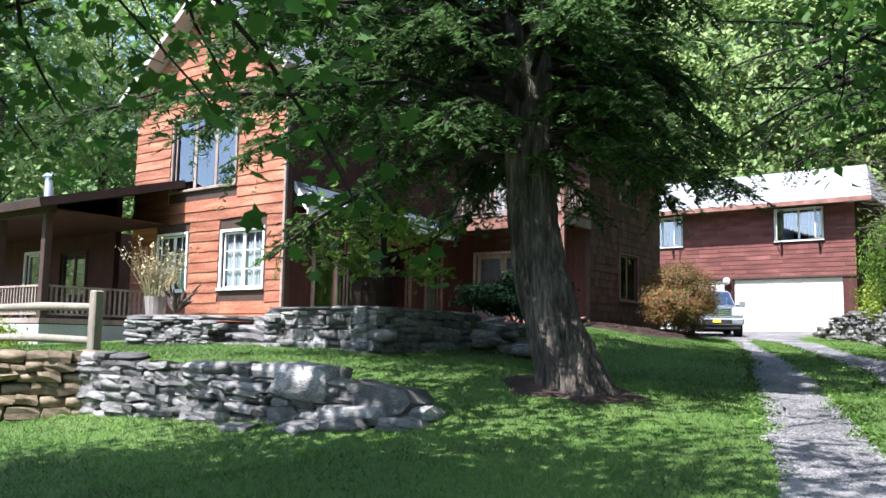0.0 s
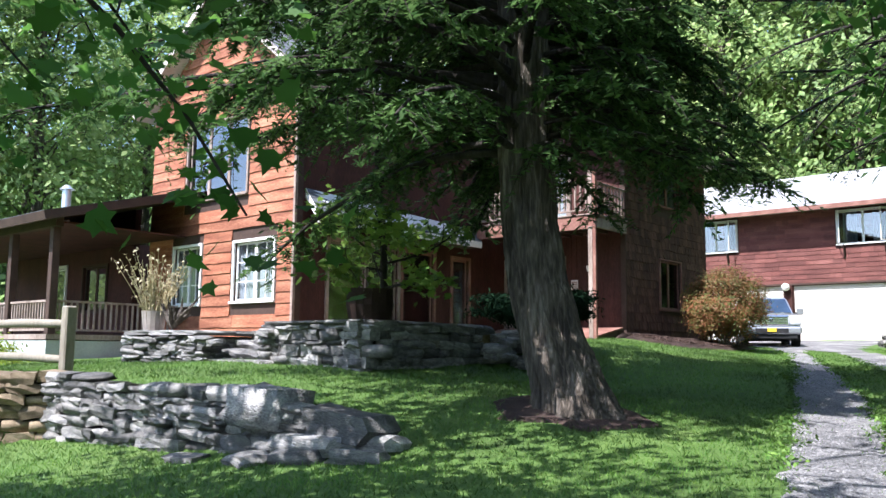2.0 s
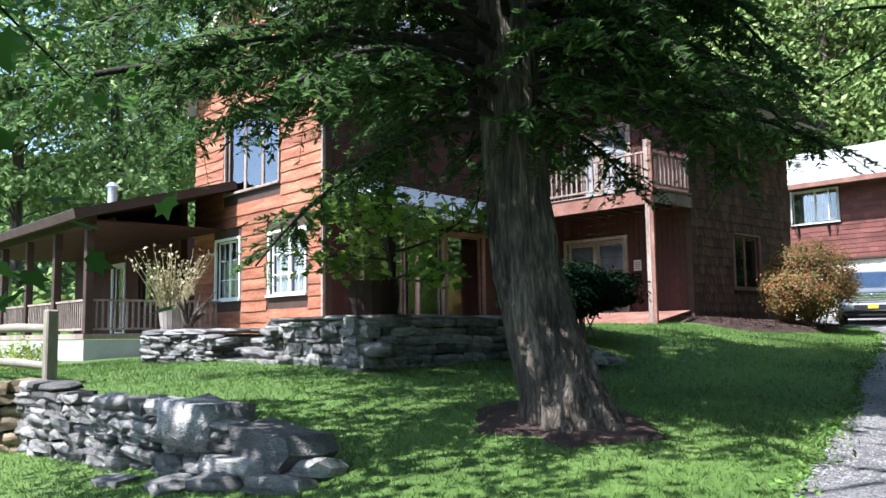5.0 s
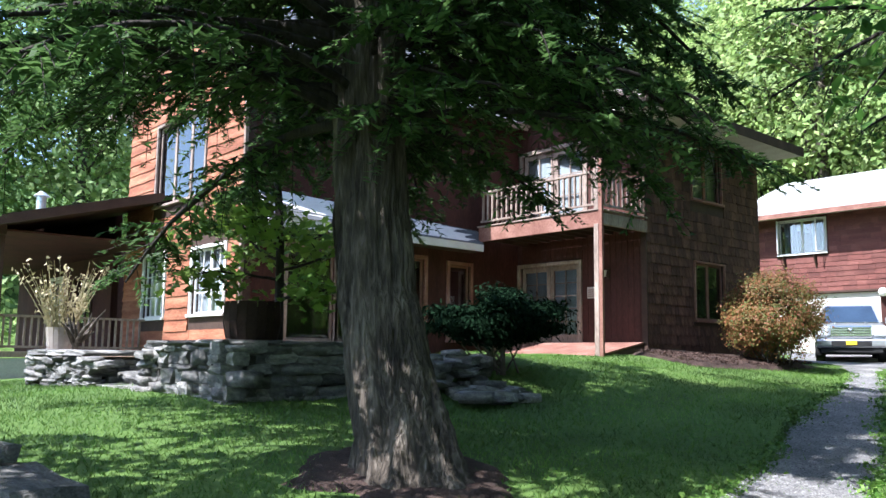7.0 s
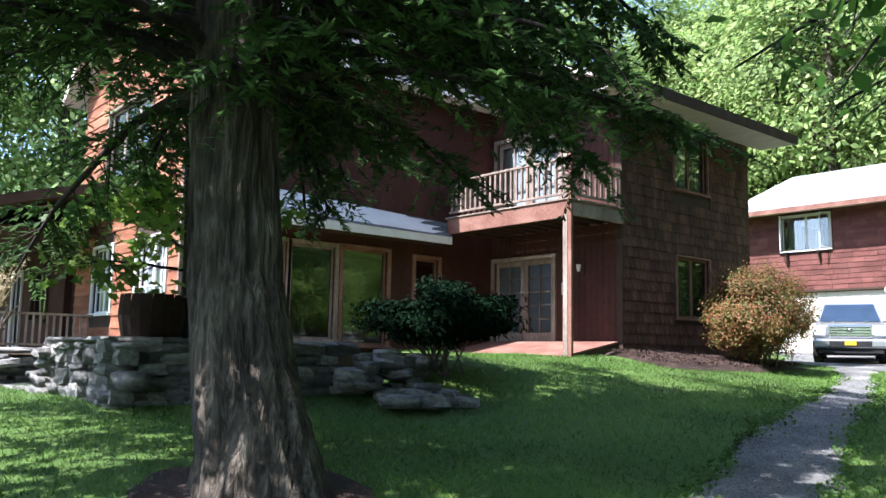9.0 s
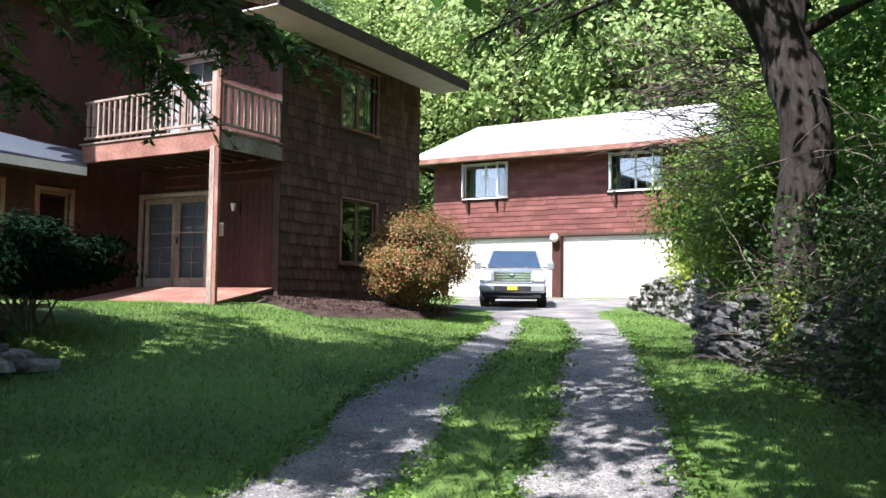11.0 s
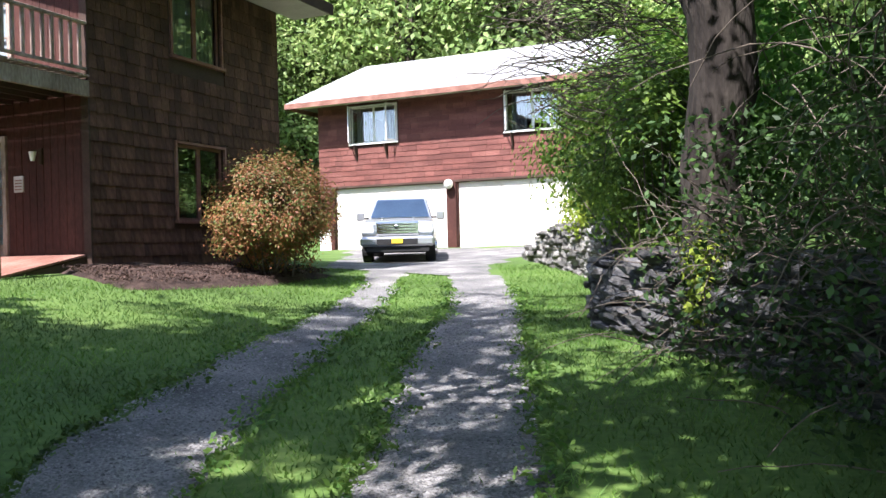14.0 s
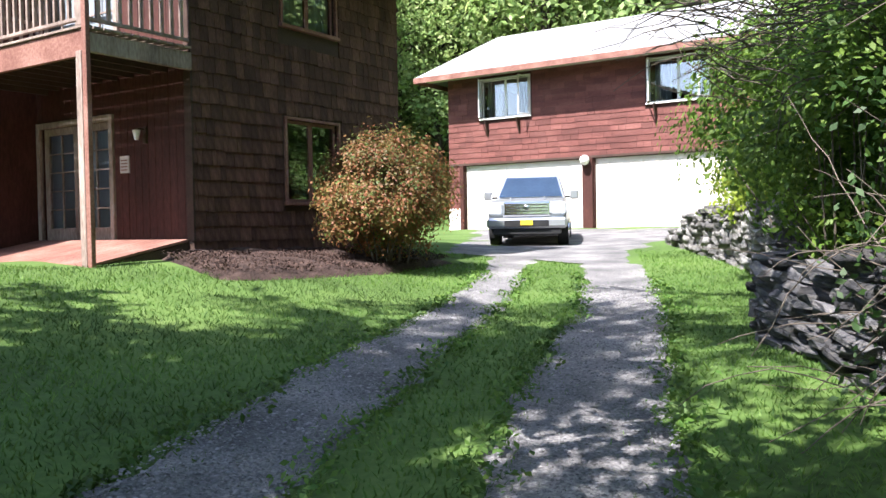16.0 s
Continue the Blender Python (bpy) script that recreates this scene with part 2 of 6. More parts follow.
def leaf_mesh(name, centres, normals, along, size, material, shape="rhomb"):
    """Small folded leaves: arrays of centres, normals, long directions and sizes."""
    c = np.asarray(centres, float)
    n = np.asarray(normals, float)
    a = np.asarray(along, float)
    n /= np.linalg.norm(n, axis=1)[:, None] + 1e-9
    a -= n * (a * n).sum(1)[:, None]
    a /= np.linalg.norm(a, axis=1)[:, None] + 1e-9
    b = np.cross(n, a)
    s = np.asarray(size, float)[:, None]
    if shape == "rhomb":
        pts = [(-0.5, 0, 0), (0.05, 0.27, 0.07), (0.55, 0, 0), (0.05, -0.27, 0.07)]
    elif shape == "needle":
        pts = [(-0.5, 0.02, 0), (-0.1, 0.15, 0.02), (0.5, 0.0, -0.08), (-0.1, -0.15, 0.02)]
    else:  # lobed leaf
        pts = [(-0.45, 0, 0), (-0.3, 0.28, 0.03), (-0.42, 0.5, 0.05), (0.0, 0.4, 0.04), (0.18, 0.52, 0.02), (0.2, 0.2, 0), (0.62, 0, -0.05), (0.2, -0.2, 0), (0.18, -0.52, 0.02), (0.0, -0.4, 0.04), (-0.42, -0.5, 0.05), (-0.3, -0.28, 0.03)]
    k = len(pts)
    V = np.stack([c + s * (p[0] * a + p[1] * b + p[2] * n) for p in pts], 1).reshape(-1, 3)
    F = np.arange(len(c) * k).reshape(-1, k)
    return mesh_np(name, V, F, material)


def rnd_unit(rg, n):
    v = rg.normal(size=(n, 3))
    return v / np.linalg.norm(v, axis=1)[:, None]


# ---- terrain ----
COMMON = [(0.58, 0.78, 0.80), (0.76, 3.14, 1.0), (0.91, 5.5, 1.16), (0.83, 7.28, 1.25), (0.78, 9.4, 1.33), (0.65, 10.8, 1.46), (0.37, 12.1, 1.54), (-0.28, 14.0, 1.67),
          (-5.2, 10.85, 1.78), (-4.6, 10.9, 1.70), (-3.17, 15.4, 1.68), (-6.86, 15.27, 2.0), (-3.65, 16.3, 1.86), (-2.14, 16.5, 1.84), (-4.3, 16.7, 2.0), (-2.48, 18.1, 1.95), (-1.1, 18.9, 2.03), (-3.8, 17.6, 1.93),
          (-0.84, 19.9, 2.12), (-2.63, 21.3, 2.10), (-2.86, 18.9, 1.99), (-4.4, 17.9, 2.02), (-6.6, 23.3, 2.27), (-9.19, 22.0, 2.73), (-9.3, 16.3, 2.60), (-10.2, 17.5, 2.80), (-9.5, 19.0, 2.68), (-10.3, 20.9, 2.80), (-10.3, 22.5, 2.85), (-9.3, 25.9, 2.67), (-8.0, 21.7, 2.53),
          (-8.2, 24.6, 2.52), (-7.95, 15.5, 2.16), (-10.2, 33.0, 2.70), (-6.8, 33.4, 2.72), (-3.8, 28.5, 2.46), (-12.6, 42.5, 3.09), (-18.0, 42.5, 3.10), (-6.0, 42.0, 3.09), (-13.0, 28.0, 2.90), (-12.0, 19.0, 2.75),
          (-4.0, -8.0, 0.2), (8.0, 3.0, 1.2), (8.0, 20.0, 2.4), (1.3, 16.7, 1.84), (0.7, 18.1, 1.93)]
UPPER = [(-8.7, 11.2, 2.10), (-12.66, 10.9, 2.20), (-14.7, 10.6, 2.15), (-11.5, 8.1, 1.97), (-8.0, 8.6, 1.84), (-6.0, 8.8, 1.60), (-15.0, 8.0, 2.0), (-20.0, 10.8, 2.1), (-20.0, 18.0, 2.4)]
LOWER = [(-10.9, 7.3, 1.19), (-8.0, 7.5, 1.27), (-6.2, 7.7, 1.34), (-5.2, 8.1, 1.42), (-12.0, 3.0, 0.85), (-6.0, 3.0, 0.95), (-20.0, 5.0, 1.1)]


def tps(points):
    p = np.array(points)
    d = np.linalg.norm(p[:, None, :2] - p[None, :, :2], axis=2)
    n = len(p)
    A = np.zeros((n + 3, n + 3))
    A[:n, :n] = np.where(d > 0, d * d * np.log(d + 1e-9), 0) + 0.05 * np.eye(n)
    A[:n, n] = 1
    A[:n, n + 1:] = p[:, :2]
    A[n, :n] = 1
    A[n + 1:, :n] = p[:, :2].T
    w = np.linalg.solve(A, np.r_[p[:, 2], 0, 0, 0])
    return p[:, :2], w


FIELD_U, FIELD_L = tps(COMMON + UPPER), tps(COMMON + LOWER + [(-14, 10.5, 1.3)])


def field(f, x, y):
    p, w = f
    d = np.sqrt((x[:, None] - p[:, 0]) ** 2 + (y[:, None] - p[:, 1]) ** 2)
    return np.where(d > 0, d * d * np.log(d + 1e-9), 0) @ w[:-3] + w[-3] + w[-2] * x + w[-1] * y


def sstep(a, b, v):
    t = np.clip((v - a) / (b - a), 0, 1)
    return t * t * (3 - 2 * t)


def ground_z(x, y):
    x, y = np.atleast_1d(np.asarray(x, float)), np.atleast_1d(np.asarray(y, float))
    cx, cy = np.clip(x, -26, 14), np.clip(y, -8, 46)
    u, l = field(FIELD_U, cx, cy), field(FIELD_L, cx, cy)
    line = 7.82 + (cx + 10.9) * 0.075
    mask = sstep(-0.12, 0.12, cy - line)
    mask = np.maximum(mask, sstep(-0.1, 0.1, -11.1 - 0.66 * np.maximum(0, 7.62 - cy) - cx))
    z = u * mask + l * (1 - mask)
    z = np.where(cx > -5.5, u + (z - u) * np.clip(1 - (cx + 5.5) / 0.8, 0, 1), z)
    hill = 0.42 * np.maximum(0, y - 52) + 0.32 * np.maximum(0, -30 - x) + 0.12 * np.maximum(0, x - 8) + 0.25 * np.maximum(0, -8 - y) * 0.2
    hill = 75 * (1 - np.exp(-hill / 75))
    return z + hill


def spaced(lo, hi, step, far):
    a = list(np.arange(lo, hi + step / 2, step))
    s, v, w = step, lo, hi
    left, right = [], []
    while v > -far:
        s *= 1.35
        v -= s
        w += s
        left.append(v)
        right.append(w)
    return np.array(left[::-1] + a + right)


GX, GY = spaced(-18, 4, 0.2, 500), spaced(-3, 28, 0.2, 500)
gx, gy = np.meshgrid(GX, GY)
gz = ground_z(gx.ravel(), gy.ravel())
gz += np.array([0.03 * noise.noise((x * 0.9, y * 0.9, 0)) for x, y in zip(gx.ravel(), gy.ravel())])
nx, ny = len(GX), len(GY)
idx = np.arange(nx * ny).reshape(ny, nx)
quads = np.stack([idx[:-1, :-1], idx[:-1, 1:], idx[1:, 1:], idx[1:, :-1]], -1).reshape(-1, 4)
ground_me = mesh_np("ground", np.stack([gx.ravel(), gy.ravel(), gz], 1), quads, M_SOIL)
ground_me.shade_smooth()
ground = tagged(new("ground", ground_me), "green lawn rising gently toward the house", "ground", kind="structure")


def gz1(x, y):
    return float(ground_z(x, y)[0]) + 0.03 * noise.noise((x * 0.9, y * 0.9, 0))


# ---- gravel wheel tracks and turning apron ----
rng = random.Random(5)


def edge_noise(s, seed):
    return 0.18 * noise.noise((s * 0.8, seed, 0)) + 0.16 * noise.noise((s * 2.6, seed, 4)) + 0.08 * noise.noise((s * 6.5, seed, 7))


def track_strip(name, left, right, y0, y1, label, material=M_GRAVEL):
    V, F = [], []
    ys = np.arange(y0, y1, 0.1)
    cols = 9
    for i, y in enumerate(ys):
        a = left(y) + edge_noise(y, 1.3 + left(0))
        b = right(y) + edge_noise(y, 9.7 + right(0))
        for c in range(cols):
            x = a + (b - a) * c / (cols - 1)
            edge = 0 if 0 < c < cols - 1 else -0.03
            V.append((x, y, gz1(x, y) + 0.018 + edge))
        if i:
            o = i * cols
            F += [(o - cols + c, o - cols + c + 1, o + c + 1, o + c) for c in range(cols - 1)]
    me = mesh_np(name, V, F, material)
    me.shade_smooth()
    return tagged(new(name, me), label, "driveway", kind="structure")


TRACK_Y = [-6, 5.6, 10, 13.4, 15.6, 17.5, 19.6, 21.5, 23.7, 25.5, 28.2, 31]
TRACK_EDGES = [[3.6, -0.6, -2.02, -3.1, -3.8, -4.4, -5.1, -5.7, -6.55, -7.2, -8.6, -10.3], [4.75, 0.5, -0.95, -2.0, -2.65, -3.4, -4.15, -4.85, -5.7, -6.4, -7.6, -9.2],
               [5.45, 1.2, -0.2, -1.2, -1.8, -2.42, -3.3, -3.95, -4.7, -5.45, -6.75, -8.3], [6.6, 2.4, 0.95, -0.05, -0.65, -1.3, -2.1, -2.75, -3.5, -4.2, -5.4, -6.8]]


def track_edge(k):
    return lambda y: np.interp(y, TRACK_Y, TRACK_EDGES[k])


lt_l, lt_r, rt_l, rt_r = [track_edge(k) for k in range(4)]


track_strip("road_track", lt_l, lt_r, -6, 28.6, "worn grey gravel wheel track in the lawn")
track_strip("road_track", rt_l, rt_r, -6, 28.6, "worn grey gravel wheel track in the lawn")


def apron_left(y):
    return max(-17.5, -8.8 - 0.58 * (y - 26.5))


def apron_right(y):
    return float(np.interp(y, [26, 31.6, 34.6, 41], [-4.5, -6.9, -7.2, -6.8]))


track_strip("road_apron", apron_left, apron_right, 28.2, 41.6, "pale gravel turning area before the garage")


# ---- building helpers ----
def plane(x, y, facing):
    """Local frame on a wall: u along the wall, y outward, z up. facing: '-y' or '+x' or '+y' or '-x'."""
    turn = {"-y": 180, "+x": 270, "+y": 0, "-x": 90}[facing]
    return Matrix.Translation((x, y, 0)) @ Matrix.Rotation(radians(turn), 4, "Z")


def wall_panel(name, M, w, z0, z1, holes, material, parent, thick=0.18, label="", top=None):
    """A wall with real openings; u runs 0..w, the outer face lies at local y 0. top(u): sloped upper edge."""
    bm = bmesh.new()
    us = sorted({0.0, w, *[h[0] for h in holes], *[h[1] for h in holes], *([w / 2] if top else [])})
    for a, b in zip(us, us[1:]):
        mid = (a + b) / 2
        zs = [z0]
        for h in sorted([h for h in holes if h[0] <= mid <= h[1]], key=lambda h: h[2]):
            zs += [h[2], h[3]]
        zs.append(z1)
        for lo, hi in zip(zs[::2], zs[1::2]):
            if hi - lo > 0.01:
                last = hi == z1 and top
                ha, hb = (top(a), top(b)) if last else (hi, hi)
                pts = [(a, -thick, lo), (b, -thick, lo), (b, 0, lo), (a, 0, lo), (a, -thick, ha), (b, -thick, hb), (b, 0, hb), (a, 0, ha)]
                v = [bm.verts.new(M @ Vector(p)) for p in pts]
                for f in ((0, 3, 2, 1), (4, 5, 6, 7), (0, 1, 5, 4), (1, 2, 6, 5), (2, 3, 7, 6), (3, 0, 4, 7)):
                    bm.faces.new([v[i] for i in f])
    bmesh.ops.remove_doubles(bm, verts=bm.verts[:], dist=0.001)
    bmesh.ops.recalc_face_normals(bm, faces=bm.faces)
    return part(name, bm, material, parent, label)


def spans(u0, u1, za, zb, holes, pad=0.05):
    """The stretches of a course between openings."""
    out = [(u0, u1)]
    for h in holes:
        if zb > h[2] - pad and za < h[3] + pad:
            nxt = []
            for a, b in out:
                if h[1] + pad <= a or h[0] - pad >= b:
                    nxt.append((a, b))
                else:
                    if h[0] - pad - a > 0.04:
                        nxt.append((a, h[0] - pad))
                    if b - h[1] - pad > 0.04:
                        nxt.append((h[1] + pad, b))
            out = nxt
    return out


SHINGLE_MESHES = {}


def shingle_mesh(k, material):
    key = (k, material.name)
    if key not in SHINGLE_MESHES:
        r = random.Random(k)
        t = 0.022 + 0.006 * r.random()
        sk = [r.uniform(-0.04, 0.04) for _ in range(3)]
        V = [(0, 0, sk[0]), (0.5, 0, sk[1]), (1, 0, sk[2]), (1, t, sk[2]), (0.5, t, sk[1]), (0, t, sk[0]), (0, 0.004, 1.05), (1, 0.004, 1.05), (0, 0, 1.05), (1, 0, 1.05)]
        me = bpy.data.meshes.new("shingle")
        me.from_pydata(V, [], [(0, 1, 4, 5), (1, 2, 3, 4), (5, 4, 6), (4, 3, 7), (4, 7, 6), (0, 5, 6, 8), (2, 9, 7, 3)])
        me.materials.append(material)
        SHINGLE_MESHES[key] = me
    return SHINGLE_MESHES[key]


def shingles(parent, M, u0, u1, z0, z1, holes, course, wide, seed, m_piece, m_rest, pieces=0, top=None, name="shingle"):
    """Courses of shingles: the first ones as pieces, the rest joined."""
    r = random.Random(seed)
    V, F, made = [], [], 0
    z = z0
    while z < z1 - 0.03:
        h = min(course, z1 - z)
        for a, b in spans(u0, u1, z, z + h, holes):
            u = a - r.random() * 0.05
            while u < b - 0.01:
                w = min(r.uniform(*wide), b - u)
                a2 = max(u, a)
                if b - (u + w) < 0.05:
                    w = b - u
                w = u + w - a2
                u = a2
                if w > 0.02 and not (top and z + h * 0.6 > top(u + w / 2)):
                    drop = r.uniform(-0.012, 0.012)
                    me = shingle_mesh(r.randrange(8), m_piece)
                    if made < pieces:
                        ob = new(name, me)
                        ob.matrix_world = M @ Matrix.Translation((u + 0.003, 0.004, z - 0.02 + drop)) @ Matrix.Diagonal((w - 0.006, 1, h, 1))
                        mw = ob.matrix_world.copy()
                        ob.parent = parent
                        ob.matrix_parent_inverse = Matrix.Identity(4)
                        ob.matrix_basis = mw
                        made += 1
                    else:
                        o = len(V)
                        for v in me.vertices:
                            c = v.co
                            V.append(tuple(M @ Vector((u + 0.003 + c.x * (w - 0.006), 0.004 + c.y, z - 0.02 + drop + c.z * h))))
                        F += [tuple(i + o for i in p.vertices) for p in me.polygons]
                u += w
        z += course
    if V:
        me = bpy.data.meshes.new(name + "_field")
        me.from_pydata(V, [], F)
        me.materials.append(m_rest)
        ob = tagged(new(name + "_field", me), kind="stuff")
        ob.parent = parent
        ob.matrix_parent_inverse = Matrix.Identity(4)


def plank_siding(parent, M, u0, u1, z0, z1, holes, course, seed, material, top=None):
    """Live-edge boards, each one a piece, lapped over the one below."""
    r = random.Random(seed)
    z = z0
    while z < z1 - 0.05:
        for a, b in spans(u0, u1, z, z + course, holes, 0.06):
            if top:
                while a < b and top(a) < z + 0.05:
                    a += 0.05
                while b > a and top(b) < z + 0.05:
                    b -= 0.05
            u = a
            while u < b - 0.05:
                w = min(r.uniform(2.2, 3.6), b - u)
                if b - u - w < 0.5:
                    w = b - u
                n = max(2, int(w / 0.16))
                V, F = [], []
                ph = r.uniform(0, 99)
                for i in range(n + 1):
                    x = u + w * i / n + (0.004 if i == 0 else -0.004 if i == n else 0)
                    lowz = z - 0.03 + 0.02 * noise.noise((x * 2.2 + ph, z, 1)) + 0.012 * noise.noise((x * 7 + ph, z, 3))
                    hi = z + course
                    if top:
                        hi = min(hi, top(x) + 0.02)
                    hi = max(hi, lowz + 0.02)
                    V += [tuple(M @ Vector(p)) for p in ((x, 0.004, lowz), (x, 0.045, lowz), (x, 0.018, hi), (x, 0.004, hi))]
                    if i:
                        o = 4 * i
                        F += [(o - 4, o, o + 1, o - 3), (o - 3, o + 1, o + 2, o - 2)]
                F += [(0, 1, 2, 3), (len(V) - 1, len(V) - 2, len(V) - 3, len(V) - 4)]
                me = bpy.data.meshes.new("plank")
                me.from_pydata(V, [], F)
                me.materials.append(material)
                attach(new("plank", me), parent)
                u += w
        z += course


def pane(M, u0, u1, z0, z1, y, parent):
    bm = bmesh.new()
    bm.faces.new([bm.verts.new(M @ Vector(p)) for p in ((u0, y, z0), (u0, y, z1), (u1, y, z1), (u1, y, z0))])
    ob = part("pane", bm, M_GLASS, parent)
    ob.visible_shadow = False


def window(parent, M, u0, u1, z0, z1, sashes=2, grid=(0, 0), curtain=False, trim=M_TRIM, name="window", recess=0.05, label="", wide=0.07):
    """Casing, sashes with their muntins, panes, sill and, where seen, a curtain."""
    bm = bmesh.new()
    for r in ((u0 - wide, -0.02, z0 - 0.03, u0, 0.05, z1 + wide), (u1, -0.02, z0 - 0.03, u1 + wide, 0.05, z1 + wide), (u0, -0.02, z1, u1, 0.05, z1 + wide)):
        box(bm, *r, bevel=0.006, m=M)
    w = part(name, bm, trim, parent, label)
    sill = bmesh.new()
    box(sill, u0 - wide - 0.02, -0.1, z0 - 0.06, u1 + wide + 0.02, 0.09, z0, bevel=0.006, m=M)
    part("sill", sill, trim, w)
    sw = (u1 - u0) / sashes
    for k in range(sashes):
        a, b = u0 + k * sw, u0 + (k + 1) * sw
        f = bmesh.new()
        e = 0.05
        for r in ((a, -recess - 0.04, z0, a + e, -recess, z1), (b - e, -recess - 0.04, z0, b, -recess, z1), (a + e, -recess - 0.04, z0, b - e, -recess, z0 + e), (a + e, -recess - 0.04, z1 - e, b - e, -recess, z1)):
            box(f, *r, m=M)
        for i in range(1, grid[0]):
            u = a + (b - a) * i / grid[0]
            box(f, u - 0.011, -recess - 0.035, z0 + e, u + 0.011, -recess - 0.005, z1 - e, m=M)
        for i in range(1, grid[1]):
            z = z0 + (z1 - z0) * i / grid[1]
            box(f, a + e, -recess - 0.036, z - 0.011, b - e, -recess - 0.004, z + 0.011, m=M)
        part("sash", f, trim, w)
        pane(M, a + e - 0.005, b - e + 0.005, z0 + e - 0.005, z1 - e + 0.005, -recess - 0.02, w)
    if curtain:
        n = 44
        V, F = [], []
        for i in range(n + 1):
            u = u0 + (u1 - u0) * i / n
            d = -0.15 + 0.02 * math.sin(i * 1.7) + 0.01 * math.sin(i * 0.9)
            V += [tuple(M @ Vector((u, d, z0 + 0.02))), tuple(M @ Vector((u, d * 0.95, z1 - 0.02)))]
            if i:
                F.append((2 * i - 2, 2 * i, 2 * i + 1, 2 * i - 1))
        me = bpy.data.meshes.new("curtain")
        me.from_pydata(V, [], F)
        me.materials.append(M_CURTAIN)
        attach(new("curtain", me), w)["label"] = "white gathered curtain"
    return w


def roof_slab(name, corners, thick, material, parent, rows=0, label="", seed=1, edge=None):
    """A sloped roof plane from four corners (eave a, eave b, ridge b, ridge a) with lapped courses and a fascia."""
    a, b, c, d = [Vector(p) for p in corners]
    nrm = (b - a).cross(d - a).normalized()
    if nrm.z < 0:
        nrm = -nrm
    bm = bmesh.new()
    v = [bm.verts.new(p) for p in (a, b, c, d)] + [bm.verts.new(p - nrm * thick) for p in (a, b, c, d)]
    for f in ((0, 1, 2, 3), (7, 6, 5, 4), (0, 4, 5, 1), (1, 5, 6, 2), (2, 6, 7, 3), (3, 7, 4, 0)):
        bm.faces.new([v[i] for i in f])
    bmesh.ops.recalc_face_normals(bm, faces=bm.faces)
    ob = part(name, bm, edge or material, parent, label)
    if rows:
        r = random.Random(seed)
        V, F = [], []
        for k in range(rows):
            t0, t1 = k / rows, min(1, (k + 1.06) / rows)
            la, lb = a.lerp(d, t0), b.lerp(c, t0)
            ua, ub = a.lerp(d, t1), b.lerp(c, t1)
            n = max(1, int((lb - la).length / 0.9))
            off = r.random() * 0.6
            for i in range(n):
                s0, s1 = min(1, (i + off * (i > 0)) / n), min(1, (i + 1 + off) / n) if i < n - 1 else 1
                o = len(V)
                lift = nrm * (0.012 + 0.004 * r.random())
                q0, q1 = la.lerp(lb, s0) + lift, la.lerp(lb, s1) + lift
                q2, q3 = ua.lerp(ub, s1) + nrm * 0.004, ua.lerp(ub, s0) + nrm * 0.004
                V += [tuple(p) for p in (q0, q1, q2, q3, q0 - lift * 0.9, q1 - lift * 0.9)]
                F += [(o, o + 1, o + 2, o + 3), (o + 4, o + 5, o + 1, o)]
        me = bpy.data.meshes.new("roofing")
        me.from_pydata(V, [], F)
        me.materials.append(material)
        attach(tagged(new("roofing", me), kind="stuff"), ob)
    return ob


# ---- the house ----
house = empty_thing("house", "two-storey cedar-sided country house with porch and balcony", "house", (-17, 18, 2.9))
GY0, DY, WX, LX = 14.48, 22.46, -10.27, -14.25
HB = 2.75

# gable block: front wall
Mg = plane(LX, GY0, "-y")  # u runs from x=-14.25 westward
GW = 6.1
GZ, GS = 9.1, 0.8
ups = [(1.85, 4.4, 6.22, 8.15)]
lows = [(0.70, 2.22, 3.58, 4.99), (3.66, 4.86, 3.56, 5.03)]


def gable_top(u):
    return GZ + GS * (GW / 2 - abs(u - GW / 2))


gw = wall_panel("wall", Mg, GW, HB, GZ, ups + lows, M_DARKWOOD, house, label="orange-brown live-edge cedar gable wall", top=gable_top)
plank_siding(gw, Mg, 0.0, GW, 2.72, 11.5, [(h[0] - 0.06, h[1] + 0.06, h[2] - 0.06, h[3] + 0.06) for h in ups + lows], 0.265, 3, M_CEDAR, top=gable_top)
for h in lows:
    window(house, Mg, *h, sashes=2, grid=(2, 3), curtain=True, label="white casement window with muntins and curtain")
window(house, Mg, *ups[0], sashes=3, grid=(0, 0), trim=M_WEATHER, label="wide grey-framed upstairs window")
# side wall above and below the pent roof
Ms = plane(LX, DY, "+x")  # u from y=22.46 southward to 14.48
SW = DY - GY0
side_holes = [(5.78, 6.95, 3.05, 5.0), (4.62, 5.68, 3.05, 5.0), (3.24, 4.42, 2.95, 5.02), (1.76, 2.44, 3.14, 4.96)]
sw_wall = wall_panel("wall", Ms, SW - 0.19, HB, GZ, side_holes, M_RED_SHADED, house, label="red-brown boarded side wall, darkened for shade")
for i, h in enumerate(side_holes):
    window(house, Ms, *h, sashes=1, grid=(0, 0), trim=M_WEATHER if i < 2 else M_PINKWOOD, name="window" if i != 2 else "door", label="tall fixed glass panel in weathered frame" if i < 2 else "", wide=0.09)
# closing walls
wall_panel("wall", plane(LX - GW, GY0, "-x"), 13.3, HB, GZ, [], M_RED_SHADED, house)
wall_panel("wall", plane(WX - 10.03, 27.66, "+y"), 10.0, HB, 8.75, [], M_RED_SHADED, house)
